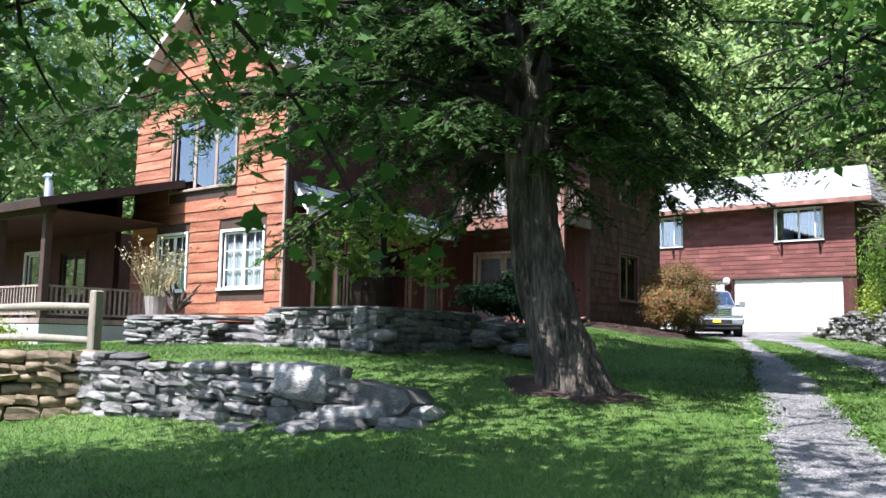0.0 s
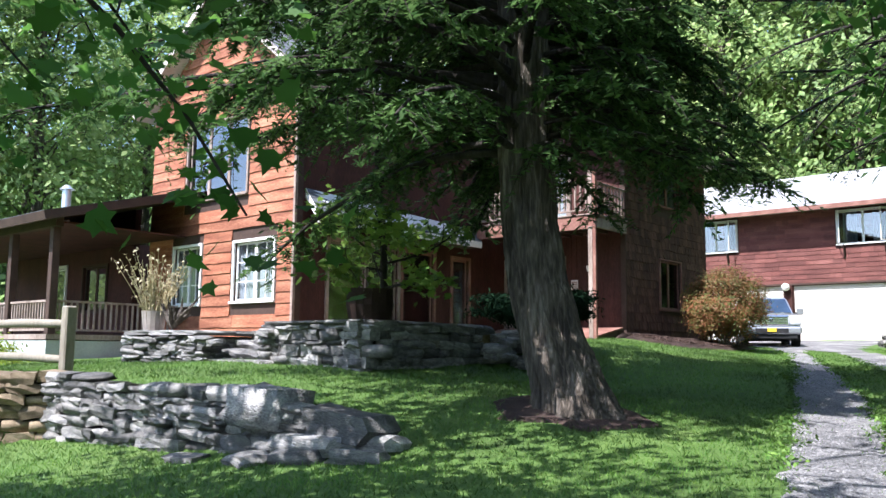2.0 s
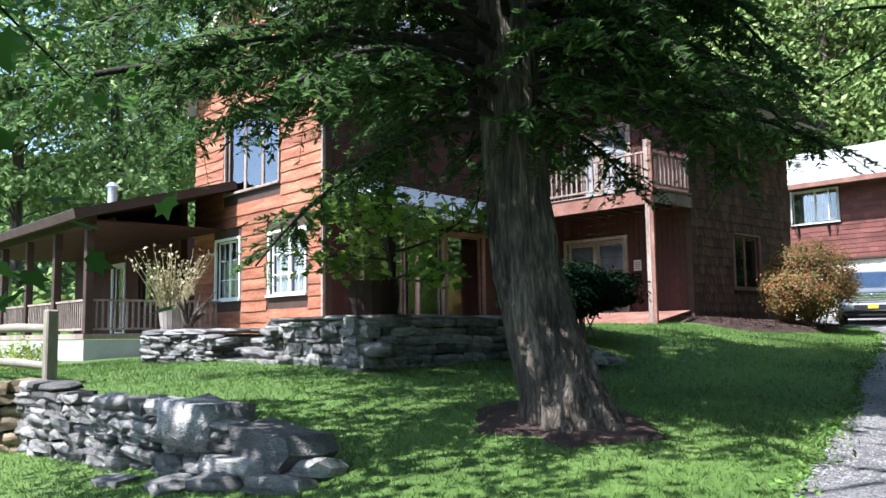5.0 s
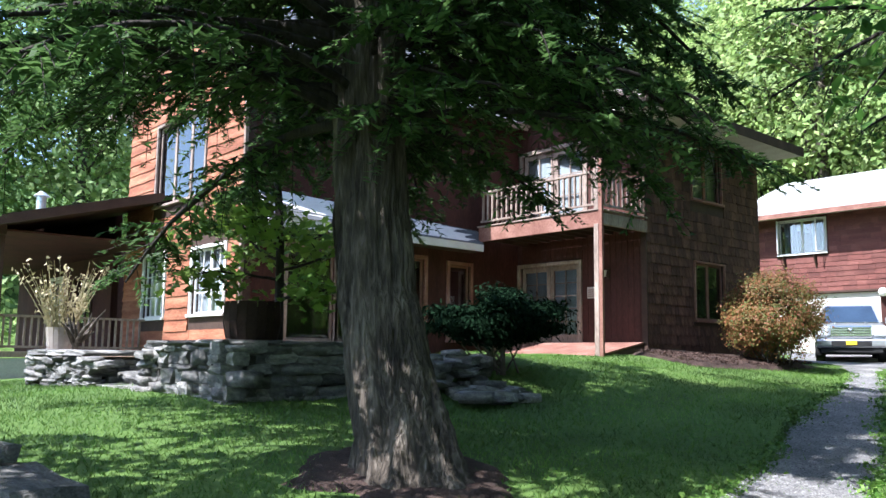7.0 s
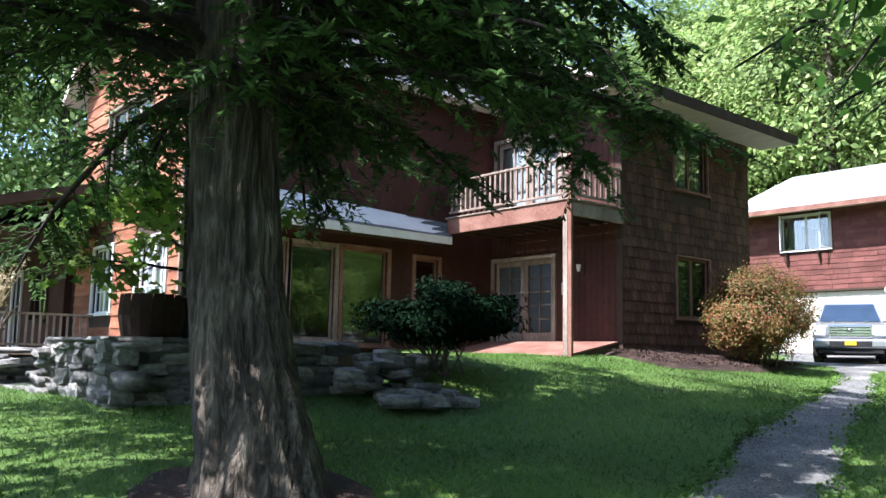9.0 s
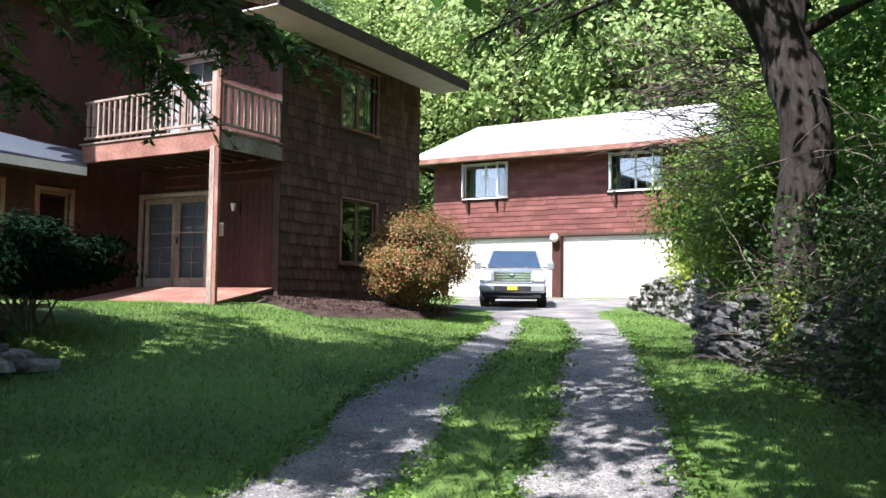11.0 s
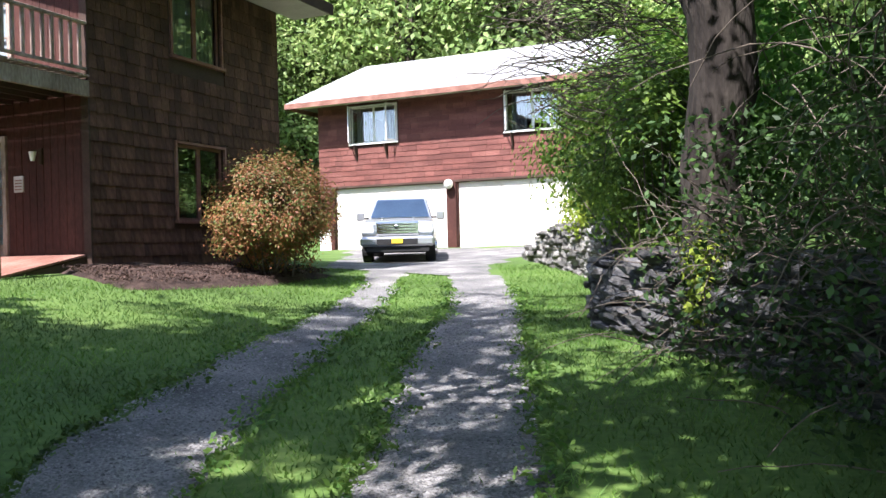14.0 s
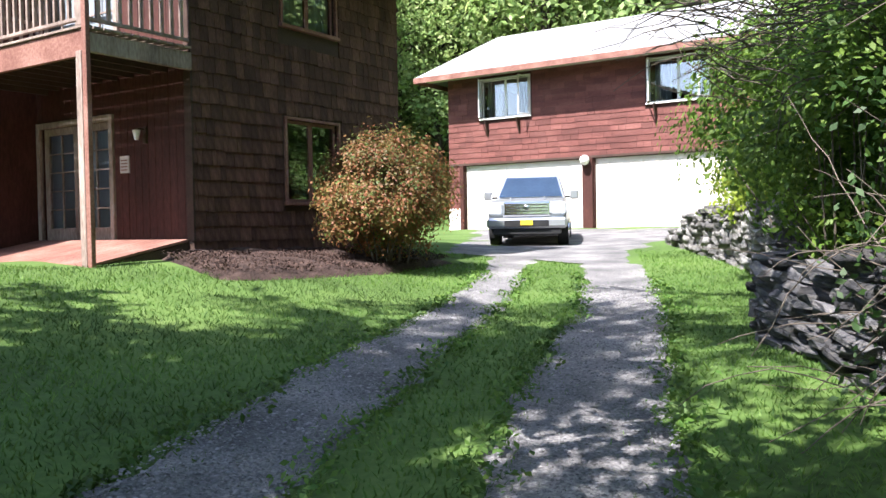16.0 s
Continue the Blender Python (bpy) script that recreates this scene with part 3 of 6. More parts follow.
# upper wall between gable block and wing, and floor
part("floor", boxes((-20.9, 14.7, 2.6, LX - 0.2, 27.6, 2.74), (LX - 0.2, DY + 0.2, 2.6, -10.5, 27.6, 2.74)), M_CONCRETE, house)
part("inner_floor", boxes((-20.8, 14.7, 5.6, LX - 0.2, 27.6, 5.75), (LX - 0.2, DY + 0.2, 5.6, -10.5, 27.6, 5.75)), M_DARKWOOD, house)
part("foundation", boxes((-21, 14.5, 1.9, LX, 14.7, 2.74), (LX - 0.2, 14.7, 1.9, LX - 0.02, 22.4, 2.74)), M_CONCRETE, house)
# pent roof along the side
roof_slab("roof", [(-13.75, 20.7, 5.46), (-13.75, 14.75, 5.52), (-14.25, 14.75, 6.15), (-14.6, 21.3, 6.15)], 0.14, M_GREYROOF, house, rows=5, label="grey shingled pent roof with white edge", edge=M_TRIM)
part("fascia", boxes((-13.79, 14.75, 5.30, -13.745, 20.7, 5.47)), M_TRIM, house, "white painted fascia board")
part("soffit", boxes((-14.25, 14.75, 5.30, -13.80, 20.7, 5.33)), M_DARKWOOD, house)
# main roof over the gable
ridge = GZ + GS * GW / 2
EAVE = GZ - 0.42 * GS + 0.04
roof_slab("roof", [(LX + 0.45, 13.95, EAVE), (LX + 0.45, 28.2, EAVE), (LX - GW / 2, 28.2, ridge + 0.04), (LX - GW / 2, 13.95, ridge + 0.04)], 0.16, M_GREYROOF, house, rows=16, label="grey shingled gable roof", edge=M_SOFFIT)
roof_slab("roof", [(LX - GW - 0.4, 28.2, EAVE), (LX - GW - 0.4, 13.95, EAVE), (LX - GW / 2, 13.95, ridge + 0.04), (LX - GW / 2, 28.2, ridge + 0.04)], 0.16, M_GREYROOF, house, rows=16, seed=2, edge=M_SOFFIT)
# downspout at the corner
part("downspout", boxes((LX + 0.03, GY0 - 0.10, 3.0, LX + 0.10, GY0 - 0.03, 8.3)), M_WEATHER, house, "pale metal downspout at the corner")
part("corner_post", boxes((LX - 0.01, GY0 - 0.06, 2.95, LX + 0.06, GY0 + 0.16, 8.6)), M_DARKWOOD, house)

# ---- right wing ----
Md = plane(WX, DY, "-y")  # u from x=-10.27 westward
DW = WX - LX
door_hole = [(1.95, 3.88, 3.06, 5.03), (1.75, 3.8, 6.0, 8.0)]
dw = wall_panel("wall", Md, DW, HB, 9.0, door_hole, M_RED_SHADED, house, label="red-stained wall under the balcony, darkened for shade")
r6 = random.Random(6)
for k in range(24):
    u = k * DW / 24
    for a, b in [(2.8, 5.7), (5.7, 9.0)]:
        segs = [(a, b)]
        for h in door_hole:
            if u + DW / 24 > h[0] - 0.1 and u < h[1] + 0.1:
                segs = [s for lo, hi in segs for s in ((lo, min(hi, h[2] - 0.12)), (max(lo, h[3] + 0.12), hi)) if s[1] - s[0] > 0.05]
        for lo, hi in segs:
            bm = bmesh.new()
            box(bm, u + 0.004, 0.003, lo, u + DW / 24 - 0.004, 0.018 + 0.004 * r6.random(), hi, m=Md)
            part("board", bm, M_RED_SHADED, dw)
Mw = plane(WX, 27.60, "+x")  # u from y=27.75 southward
WW = 27.60 - DY
wholes = [(1.86, 3.17, 3.70, 5.08), (1.88, 3.22, 6.66, 8.06)]
ww = wall_panel("wall", Mw, WW - 0.19, HB, 8.22, wholes, M_DARKWOOD, house, label="brown weathered shingle wall")
shingles(ww, Mw, 0, WW, 2.86, 8.22, [(h[0] - 0.05, h[1] + 0.05, h[2] - 0.04, h[3] + 0.05) for h in wholes], 0.232, (0.09, 0.24), 11, M_BROWN_P, M_BROWN, pieces=300)
window(house, Mw, *wholes[0], sashes=2, grid=(0, 0), trim=M_PINKWOOD, label="brown-framed casement window reflecting trees", wide=0.05)
window(house, Mw, *wholes[1], sashes=2, grid=(0, 0), curtain=True, trim=M_PINKWOOD, label="brown-framed casement window reflecting trees", wide=0.05)
part("corner_trim", boxes((WX - 0.12, DY - 0.035, 2.85, WX + 0.03, DY + 0.0, 8.4)), M_DARKWOOD, house)
# wing roof: wide eave toward the drive, slope up to the west
roof_slab("roof", [(-9.3, 21.2, 8.42), (-9.3, 28.35, 8.42), (-15.6, 28.35, 10.6), (-15.6, 21.2, 10.6)], 0.12, M_GREYROOF, house, rows=18, seed=5, label="low-pitched wing roof with broad eave", edge=M_SOFFIT)
part("soffit", boxes((WX, 21.25, 8.21, -9.34, 28.3, 8.24)), M_SOFFIT, house, "pale soffit boards under the eave")
part("fascia", boxes((-9.33, 21.2, 8.20, -9.285, 28.35, 8.43)), M_DARKWOOD, house, "dark eave fascia")
bm = bmesh.new()
for y in (DY + 0.02, 27.57):
    v = [bm.verts.new(p) for p in ((WX, y, 8.2), (LX - 1.3, y, 8.2), (LX - 1.3, y, 10.4), (WX, y, 8.66))]
    bm.faces.new(v)
bmesh.ops.solidify(bm, geom=bm.faces[:], thickness=0.1)
part("wall", bm, M_RED_SHADED, house)
# french door under the balcony and balcony door


def french_door(M, u0, u1, z0, z1, grid, label, frame=M_WEATHER):
    w = bmesh.new()
    for r in ((u0 - 0.1, -0.03, z0, u0, 0.05, z1 + 0.1), (u1, -0.03, z0, u1 + 0.1, 0.05, z1 + 0.1), (u0, -0.03, z1, u1, 0.05, z1 + 0.1)):
        box(w, *r, bevel=0.006, m=M)
    top = part("door", w, frame, house, label)
    n = 2
    for k in range(n):
        a, b = u0 + (u1 - u0) * k / n, u0 + (u1 - u0) * (k + 1) / n
        f = bmesh.new()
        e = 0.12
        for r in ((a + 0.004, -0.1, z0, a + e, -0.05, z1), (b - e, -0.1, z0, b - 0.004, -0.05, z1), (a + e, -0.1, z0, b - e, -0.05, z0 + 0.26), (a + e, -0.1, z1 - e, b - e, -0.05, z1)):
            box(f, *r, m=M)
        for i in range(1, grid[0]):
            u = a + e + (b - a - 2 * e) * i / grid[0]
            box(f, u - 0.012, -0.092, z0 + 0.26, u + 0.012, -0.058, z1 - e, m=M)
        for i in range(1, grid[1]):
            z = z0 + 0.26 + (z1 - e - z0 - 0.26) * i / grid[1]
            box(f, a + e, -0.091, z - 0.012, b - e, -0.059, z + 0.012, m=M)
        part("leaf", f, frame, top)
        pane(M, a + e - 0.01, b - e + 0.01, z0 + 0.25, z1 - e + 0.01, -0.075, top)
    c = bmesh.new()
    box(c, u0, -0.135, z0, u1, -0.125, z1, m=M)
    part("curtain", c, M_CURTAIN, top, "pale blind behind the glass")
    hd = bmesh.new()
    box(hd, (u0 + u1) / 2 - 0.08, -0.05, z0 + 0.98, (u0 + u1) / 2 - 0.05, 0.0, z0 + 1.1, bevel=0.008, m=M)
    part("handle", hd, M_DARKWOOD, top, "dark door handle")


french_door(Md, *door_hole[0], (2, 5), "closed double french door with white muntins")
french_door(Md, *door_hole[1], (2, 3), "upstairs glazed balcony door")
# wall lamp
lamp = empty_thing("wall_lamp", "small dark wall lantern with frosted glass", "lamp", (-11.3, DY - 0.02, 4.75))
part("bracket_and_sash_shadow", boxes((-11.34, DY - 0.06, 4.6, -11.26, DY - 0.02, 4.86), (-11.31, DY - 0.2, 4.80, -11.29, DY - 0.06, 4.83), bevel=0.006), M_DARKWOOD, lamp)
bm = bmesh.new()
bmesh.ops.create_cone(bm, segments=10, radius1=0.03, radius2=0.06, depth=0.15, cap_ends=True, matrix=Matrix.Translation((-11.3, DY - 0.2, 4.72)))
part("shade", bm, M_TRIM, lamp, "frosted white glass shade")
plaque = empty_thing("plaque", "small cream notice fixed to the dark red wall", "sign", (-11.83, DY - 0.02, 4.3))
part("board", boxes((-11.94, DY - 0.045, 4.17, -11.72, DY - 0.02, 4.44), bevel=0.004), M_SOFFIT, plaque)
part("writing", boxes(*[(-11.91, DY - 0.048, 4.21 + 0.05 * k, -11.75, DY - 0.0455, 4.23 + 0.05 * k) for k in range(4)]), M_PINKWOOD, plaque)

# ---- balcony ----
balcony = empty_thing("balcony", "timber balcony with weathered balustrade on one post", "balcony", (-12.2, 21.6, 5.7))
BX0, BX1, BY = -13.88, -10.22, 20.72
part("rim_joist", boxes((BX0 - 0.05, BY - 0.03, 5.55, BX1 + 0.02, BY + 0.03, 5.90), bevel=0.008), M_PINKWOOD, balcony, "faded red front beam")
part("rim_joist", boxes((BX1 - 0.04, BY + 0.03, 5.60, BX1 + 0.02, DY - 0.03, 5.86), bevel=0.008), M_WEATHER, balcony, "weathered grey side beam")
part("rim_joist", boxes((BX0 - 0.05, BY + 0.03, 5.60, BX0 + 0.01, DY - 0.03, 5.86)), M_DARKWOOD, balcony)
for k in range(9):
    x = BX0 + 0.3 + k * (BX1 - BX0 - 0.5) / 8
    part("joist", boxes((x, BY + 0.03, 5.64, x + 0.05, DY - 0.03, 5.84)), M_DARKWOOD, balcony)
for k in range(12):
    y = BY - 0.06 + k * (DY - BY + 0.02) / 12
    part("deck_board", boxes((BX0 - 0.08, y, 5.905, BX1 + 0.06, y + 0.125, 5.94), bevel=0.004), M_WEATHER, balcony)
part("post", boxes((BX1 - 0.09, BY - 0.10, 2.6, BX1 + 0.03, BY - 0.035, 5.6), bevel=0.006), M_WEATHER, balcony, "weathered timber post")
part("post", boxes((BX1 + 0.03, BY - 0.09, 2.6, BX1 + 0.12, BY - 0.02, 7.0), bevel=0.006), M_PINKWOOD, balcony, "faded red post board")
part("rail_post", boxes((BX1 - 0.12, BY - 0.06, 5.94, BX1 + 0.0, BY + 0.04, 7.05), bevel=0.006), M_WEATHER, balcony)
part("top_rail", boxes((BX0, BY - 0.03, 6.74, BX1 - 0.12, BY + 0.05, 6.79), bevel=0.006), M_WEATHER, balcony)
part("bottom_rail", boxes((BX0, BY - 0.02, 6.02, BX1 - 0.12, BY + 0.03, 6.07), bevel=0.006), M_WEATHER, balcony)
part("top_rail", boxes((BX1 - 0.08, BY + 0.05, 6.74, BX1, DY - 0.04, 6.79), bevel=0.006), M_WEATHER, balcony)
part("bottom_rail", boxes((BX1 - 0.07, BY + 0.05, 6.02, BX1 - 0.02, DY - 0.04, 6.07), bevel=0.006), M_WEATHER, balcony)
part("top_rail", boxes((BX0, BY + 0.05, 6.74, BX0 + 0.08, DY - 0.04, 6.79), bevel=0.006), M_WEATHER, balcony)
for k in range(22):
    x = BX0 + 0.06 + k * (BX1 - BX0 - 0.28) / 21
    part("baluster", boxes((x, BY - 0.015, 6.07, x + 0.045, BY + 0.03, 6.74)), M_WEATHER, balcony)
for k in range(9):
    y = BY + 0.18 + k * (DY - BY - 0.36) / 8
    part("baluster", boxes((BX1 - 0.065, y, 6.07, BX1 - 0.02, y + 0.045, 6.74)), M_WEATHER, balcony)
    part("baluster", boxes((BX0 + 0.02, y, 6.07, BX0 + 0.065, y + 0.045, 6.74)), M_WEATHER, balcony)
# step platform at the french door
stoop = empty_thing("stoop", "faded red plank ramp rising to the french door", "ramp", (-11.6, 21.6, 2.7))
for k in range(20):
    x = -14.25 + k * 0.196
    bm = bmesh.new()
    lo, hi = (20.35, 2.74), (22.40, 3.12)
    v = [bm.verts.new(p) for p in [(x + dx, y, z + dz) for dz in (-0.04, 0.0) for (y, z) in (lo, hi) for dx in (0, 0.186)]]
    for f in ((0, 2, 3, 1), (4, 5, 7, 6), (0, 1, 5, 4), (2, 6, 7, 3), (0, 4, 6, 2), (1, 3, 7, 5)):
        bm.faces.new([v[i] for i in f])
    bmesh.ops.bevel(bm, geom=bm.edges[:], offset=0.004, segments=1, affect="EDGES")
    part("plank", bm, M_PINKWOOD, stoop)
bm = bmesh.new()
v = [bm.verts.new(p) for p in [(x, y, z) for x in (-14.23, -10.36) for y, z in ((20.45, 2.3), (22.42, 2.3), (22.42, 3.07), (20.45, 2.70))]]
for f in ((0, 1, 2, 3), (7, 6, 5, 4), (0, 4, 5, 1), (1, 5, 6, 2), (2, 6, 7, 3), (3, 7, 4, 0)):
    bm.faces.new([v[i] for i in f])
bmesh.ops.recalc_face_normals(bm, faces=bm.faces)
part("skirt", bm, M_DARKWOOD, stoop, "dark boarded side of the ramp")

# ---- porch on the west side ----
porch = empty_thing("porch", "covered timber porch with railing and concrete skirt", "porch", (-23, 12.8, 2.0))
PX = -18.6
part("deck", boxes((-30, 11.0, 2.62, PX, 14.45, 2.74)), M_WEATHER, porch)
part("skirt", boxes((-30, 11.02, 1.6, PX - 0.02, 11.15, 2.60), (PX - 0.15, 11.15, 1.6, PX - 0.02, 14.4, 2.60)), M_CONCRETE, porch, "grey-green painted concrete skirt")
for x in (PX - 0.15, -20.95, -23.2, -25.5, -27.8):
    part("post", boxes((x - 0.09, 11.05, 2.74, x + 0.09, 11.23, 5.35), bevel=0.01), M_DARKWOOD, porch)
part("beam", boxes((-30, 11.02, 5.2, PX + 0.1, 11.2, 5.42)), M_DARKWOOD, porch)
roof_slab("roof", [(-30.5, 10.55, 5.45), (PX + 0.5, 10.55, 5.45), (PX + 0.5, 14.44, 6.5), (-30.5, 14.44, 6.5)], 0.2, M_GREYROOF, porch, rows=9, seed=8, label="low porch roof", edge=M_DARKWOOD)
# The shade under the porch roof is put into the ceiling colour.
part("ceiling", boxes((-30, 11.1, 5.30, PX, 14.44, 5.34)), M_RED_SHADED, porch, "red boarded porch ceiling, darkened for shade")
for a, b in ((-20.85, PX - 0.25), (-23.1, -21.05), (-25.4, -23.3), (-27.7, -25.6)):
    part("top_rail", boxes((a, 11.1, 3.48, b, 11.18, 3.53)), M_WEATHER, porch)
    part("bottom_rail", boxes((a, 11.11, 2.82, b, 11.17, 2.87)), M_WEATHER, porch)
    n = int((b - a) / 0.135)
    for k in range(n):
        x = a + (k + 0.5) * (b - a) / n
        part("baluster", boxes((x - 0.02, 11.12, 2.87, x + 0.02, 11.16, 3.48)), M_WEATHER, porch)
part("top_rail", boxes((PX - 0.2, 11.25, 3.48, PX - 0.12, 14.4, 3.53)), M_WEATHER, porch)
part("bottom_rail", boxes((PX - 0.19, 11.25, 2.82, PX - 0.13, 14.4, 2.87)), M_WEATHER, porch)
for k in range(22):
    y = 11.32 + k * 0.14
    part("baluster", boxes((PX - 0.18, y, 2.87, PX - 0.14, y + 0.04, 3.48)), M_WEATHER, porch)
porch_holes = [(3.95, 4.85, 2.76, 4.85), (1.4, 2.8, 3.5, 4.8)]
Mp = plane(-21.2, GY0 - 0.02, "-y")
pw = wall_panel("wall", Mp, 8.4, 2.6, 6.4, porch_holes, M_RED_SHADED, house, label="red wall inside the porch, darkened for shade")
window(house, Mp, *porch_holes[1], sashes=2, grid=(0, 0), trim=M_DARKWOOD)
window(house, Mp, *porch_holes[0], sashes=1, grid=(0, 0), trim=M_TRIM, name="door", label="glazed porch door in cream frame", wide=0.1)
wall_panel("wall", plane(-29.6, GY0 - 0.02, "-x"), 8, 2.6, 6.4, [], M_RED_SHADED, house)
# metal flue on the porch roof
flue = empty_thing("flue", "galvanised metal flue pipe on the porch roof", "flue", (-21.9, 12.8, 6.0))
bm = bmesh.new()
bmesh.ops.create_cone(bm, segments=14, radius1=0.12, radius2=0.12, depth=0.9, cap_ends=True, matrix=Matrix.Translation((-21.9, 12.8, 6.25)))
M_GALV = mat("galvanised", [(0.5, 0.52, 0.55), (0.66, 0.68, 0.7)], 0.4, 5, 30, 0.05, metal=0.8)
part("pipe", bm, M_GALV, flue, smooth=False)
bm = bmesh.new()
bmesh.ops.create_cone(bm, segments=14, radius1=0.2, radius2=0.06, depth=0.12, cap_ends=True, matrix=Matrix.Translation((-21.9, 12.8, 6.76)))
part("cap", bm, M_GALV, flue)

# ---- garage ----
garage = empty_thing("garage", "two-storey red-brown garage with two white doors", "garage", (-11.5, 46, 3.5))
QY, QX0, QX1 = 42.65, -18.8, -7.0
Mq = plane(QX1, QY, "-y")
QW = QX1 - QX0
gh = [(QX1 + 8.4, QX1 + 10.5, 7.42, 8.9), (QX1 + 15.15, QX1 + 17.24, 7.42, 8.9)]
gd = [(QX1 + 7.6, QX1 + 12.55, 3.06, 5.62), (QX1 + 13.0, QX1 + 18.07, 3.06, 5.62)]
qw = wall_panel("wall", Mq, QW, 2.9, 9.2, gh + gd, M_RED_SHADED, garage, label="red-brown shingle-sided front wall")
shingles(qw, Mq, 0, QW, 5.72, 9.2, [(h[0] - 0.06, h[1] + 0.06, h[2] - 0.06, h[3] + 0.06) for h in gh], 0.215, (0.25, 0.7), 21, M_RED, M_RED)
shingles(qw, Mq, QX1 + 18.27, QW, 3.96, 5.7, [], 0.215, (0.2, 0.5), 22, M_RED, M_RED)
part("band", boxes((QX0, QY - 0.06, 5.64, QX1, QY - 0.0, 5.72)), M_DARKWOOD, garage)
part("foundation", boxes((QX0 - 0.02, QY - 0.05, 2.9, QX0 + 0.55, QY + 0.0, 3.94)), M_TRIM, garage, "white block foundation corner")
for x0, x1 in ((-12.98, -12.58), (-18.25, -18.08)):
    part("post", boxes((x0, QY - 0.12, 2.95, x1, QY - 0.005, 5.64), bevel=0.01), M_RED_SHADED, garage)
for h in gd:
    bm = bmesh.new()
    rows_z = np.linspace(3.08, 5.62, 5)
    for za, zb in zip(rows_z, rows_z[1:]):
        box(bm, h[0], -0.17, za + 0.006, h[1], -0.12, zb - 0.006, m=Mq)
        for k in range(8):
            ua = h[0] + (h[1] - h[0]) * k / 8
            box(bm, ua + 0.08, -0.125, za + 0.09, ua + (h[1] - h[0]) / 8 - 0.08, -0.112, zb - 0.09, bevel=0.01, m=Mq)
    part("garage_door", bm, M_GDOOR, garage, "closed cream sectional garage door")
for i, h in enumerate(gh):
    w = window(garage, Mq, *h, sashes=2, grid=(0, 0), curtain=False, label="white casement window standing open", wide=0.06)
    for s, u in ((1, h[0]), (-1, h[1])):
        H = Mq @ Matrix.Translation((u, 0.05, 0)) @ Matrix.Rotation(radians(s * 68), 4, "Z")
        f = bmesh.new()
        for r in ((0, 0, h[2], s * 0.05, 0.035, h[3]), (s * 0.5, 0, h[2], s * 0.55, 0.035, h[3]), (s * 0.05, 0, h[2], s * 0.5, 0.035, h[2] + 0.05), (s * 0.05, 0, h[3] - 0.05, s * 0.5, 0.035, h[3])):
            box(f, min(r[0], r[3]), r[1], r[2], max(r[0], r[3]), r[4], r[5], m=H)
        part("open_sash", f, M_TRIM, w)
        pane(H, min(s * 0.05, s * 0.5), max(s * 0.05, s * 0.5), h[2] + 0.05, h[3] - 0.05, 0.017, w)
    for k in range(2):
        ua = h[0] + 0.08 + k * 1.25
        n = 18
        V, F = [], []
        for j in range(n + 1):
            u = ua + 0.6 * j / n
            d = -0.22 + 0.03 * math.sin(j * 1.6)
            V += [tuple(Mq @ Vector((u, d, h[2]))), tuple(Mq @ Vector((u, d, h[3])))]
            if j:
                F.append((2 * j - 2, 2 * j, 2 * j + 1, 2 * j - 1))
        me = bpy.data.meshes.new("curtain")
        me.from_pydata(V, [], F)
        me.materials.append(M_CURTAIN)
        attach(new("curtain", me), w)
for x in (QX0, QX1):
    wall_panel("wall", plane(x, QY + 0.18 if x == QX0 else QY + 8, "-x" if x == QX0 else "+x"), 7.6, 2.9, 9.2, [], M_RED_SHADED, garage)
wall_panel("wall", plane(QX0, QY + 7.8, "+y"), QW, 2.9, 9.2, [], M_RED_SHADED, garage)
part("floor", boxes((QX0 + 0.2, QY + 0.2, 2.9, QX1 - 0.2, QY + 7.6, 3.06), (QX0 + 0.2, QY + 0.2, 6.1, QX1 - 0.2, QY + 7.6, 6.25)), M_CONCRETE, garage)
E0, E1, EZ, RY, RZ = QX0 - 0.9, QX1 + 0.9, 9.12, QY + 3.9, 11.5
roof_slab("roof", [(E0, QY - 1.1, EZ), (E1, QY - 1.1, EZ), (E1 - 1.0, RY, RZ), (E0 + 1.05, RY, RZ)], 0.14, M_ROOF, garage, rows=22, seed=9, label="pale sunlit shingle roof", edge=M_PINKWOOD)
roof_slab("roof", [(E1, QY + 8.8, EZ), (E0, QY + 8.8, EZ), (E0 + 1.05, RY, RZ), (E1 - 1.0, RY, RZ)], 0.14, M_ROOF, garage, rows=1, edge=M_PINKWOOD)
for e, c in ((E0, 1.05), (E1, -1.0)):
    bm = bmesh.new()
    bm.faces.new([bm.verts.new(p) for p in ((e, QY - 1.1, EZ - 0.02), (e, QY + 8.8, EZ - 0.02), (e + c, RY, RZ - 0.02))])
    part("hip", bm, M_ROOF, garage)
part("fascia", boxes((E0, QY - 1.13, EZ - 0.2, E1, QY - 1.09, EZ + 0.01), (E0 - 0.03, QY - 1.1, EZ - 0.2, E0, QY + 8.8, EZ)), M_PINKWOOD, garage, "pale pinkish eave fascia")
part("soffit", boxes((E0, QY - 1.08, EZ - 0.05, E1, QY - 0.0, EZ - 0.03)), M_SOFFIT, garage)
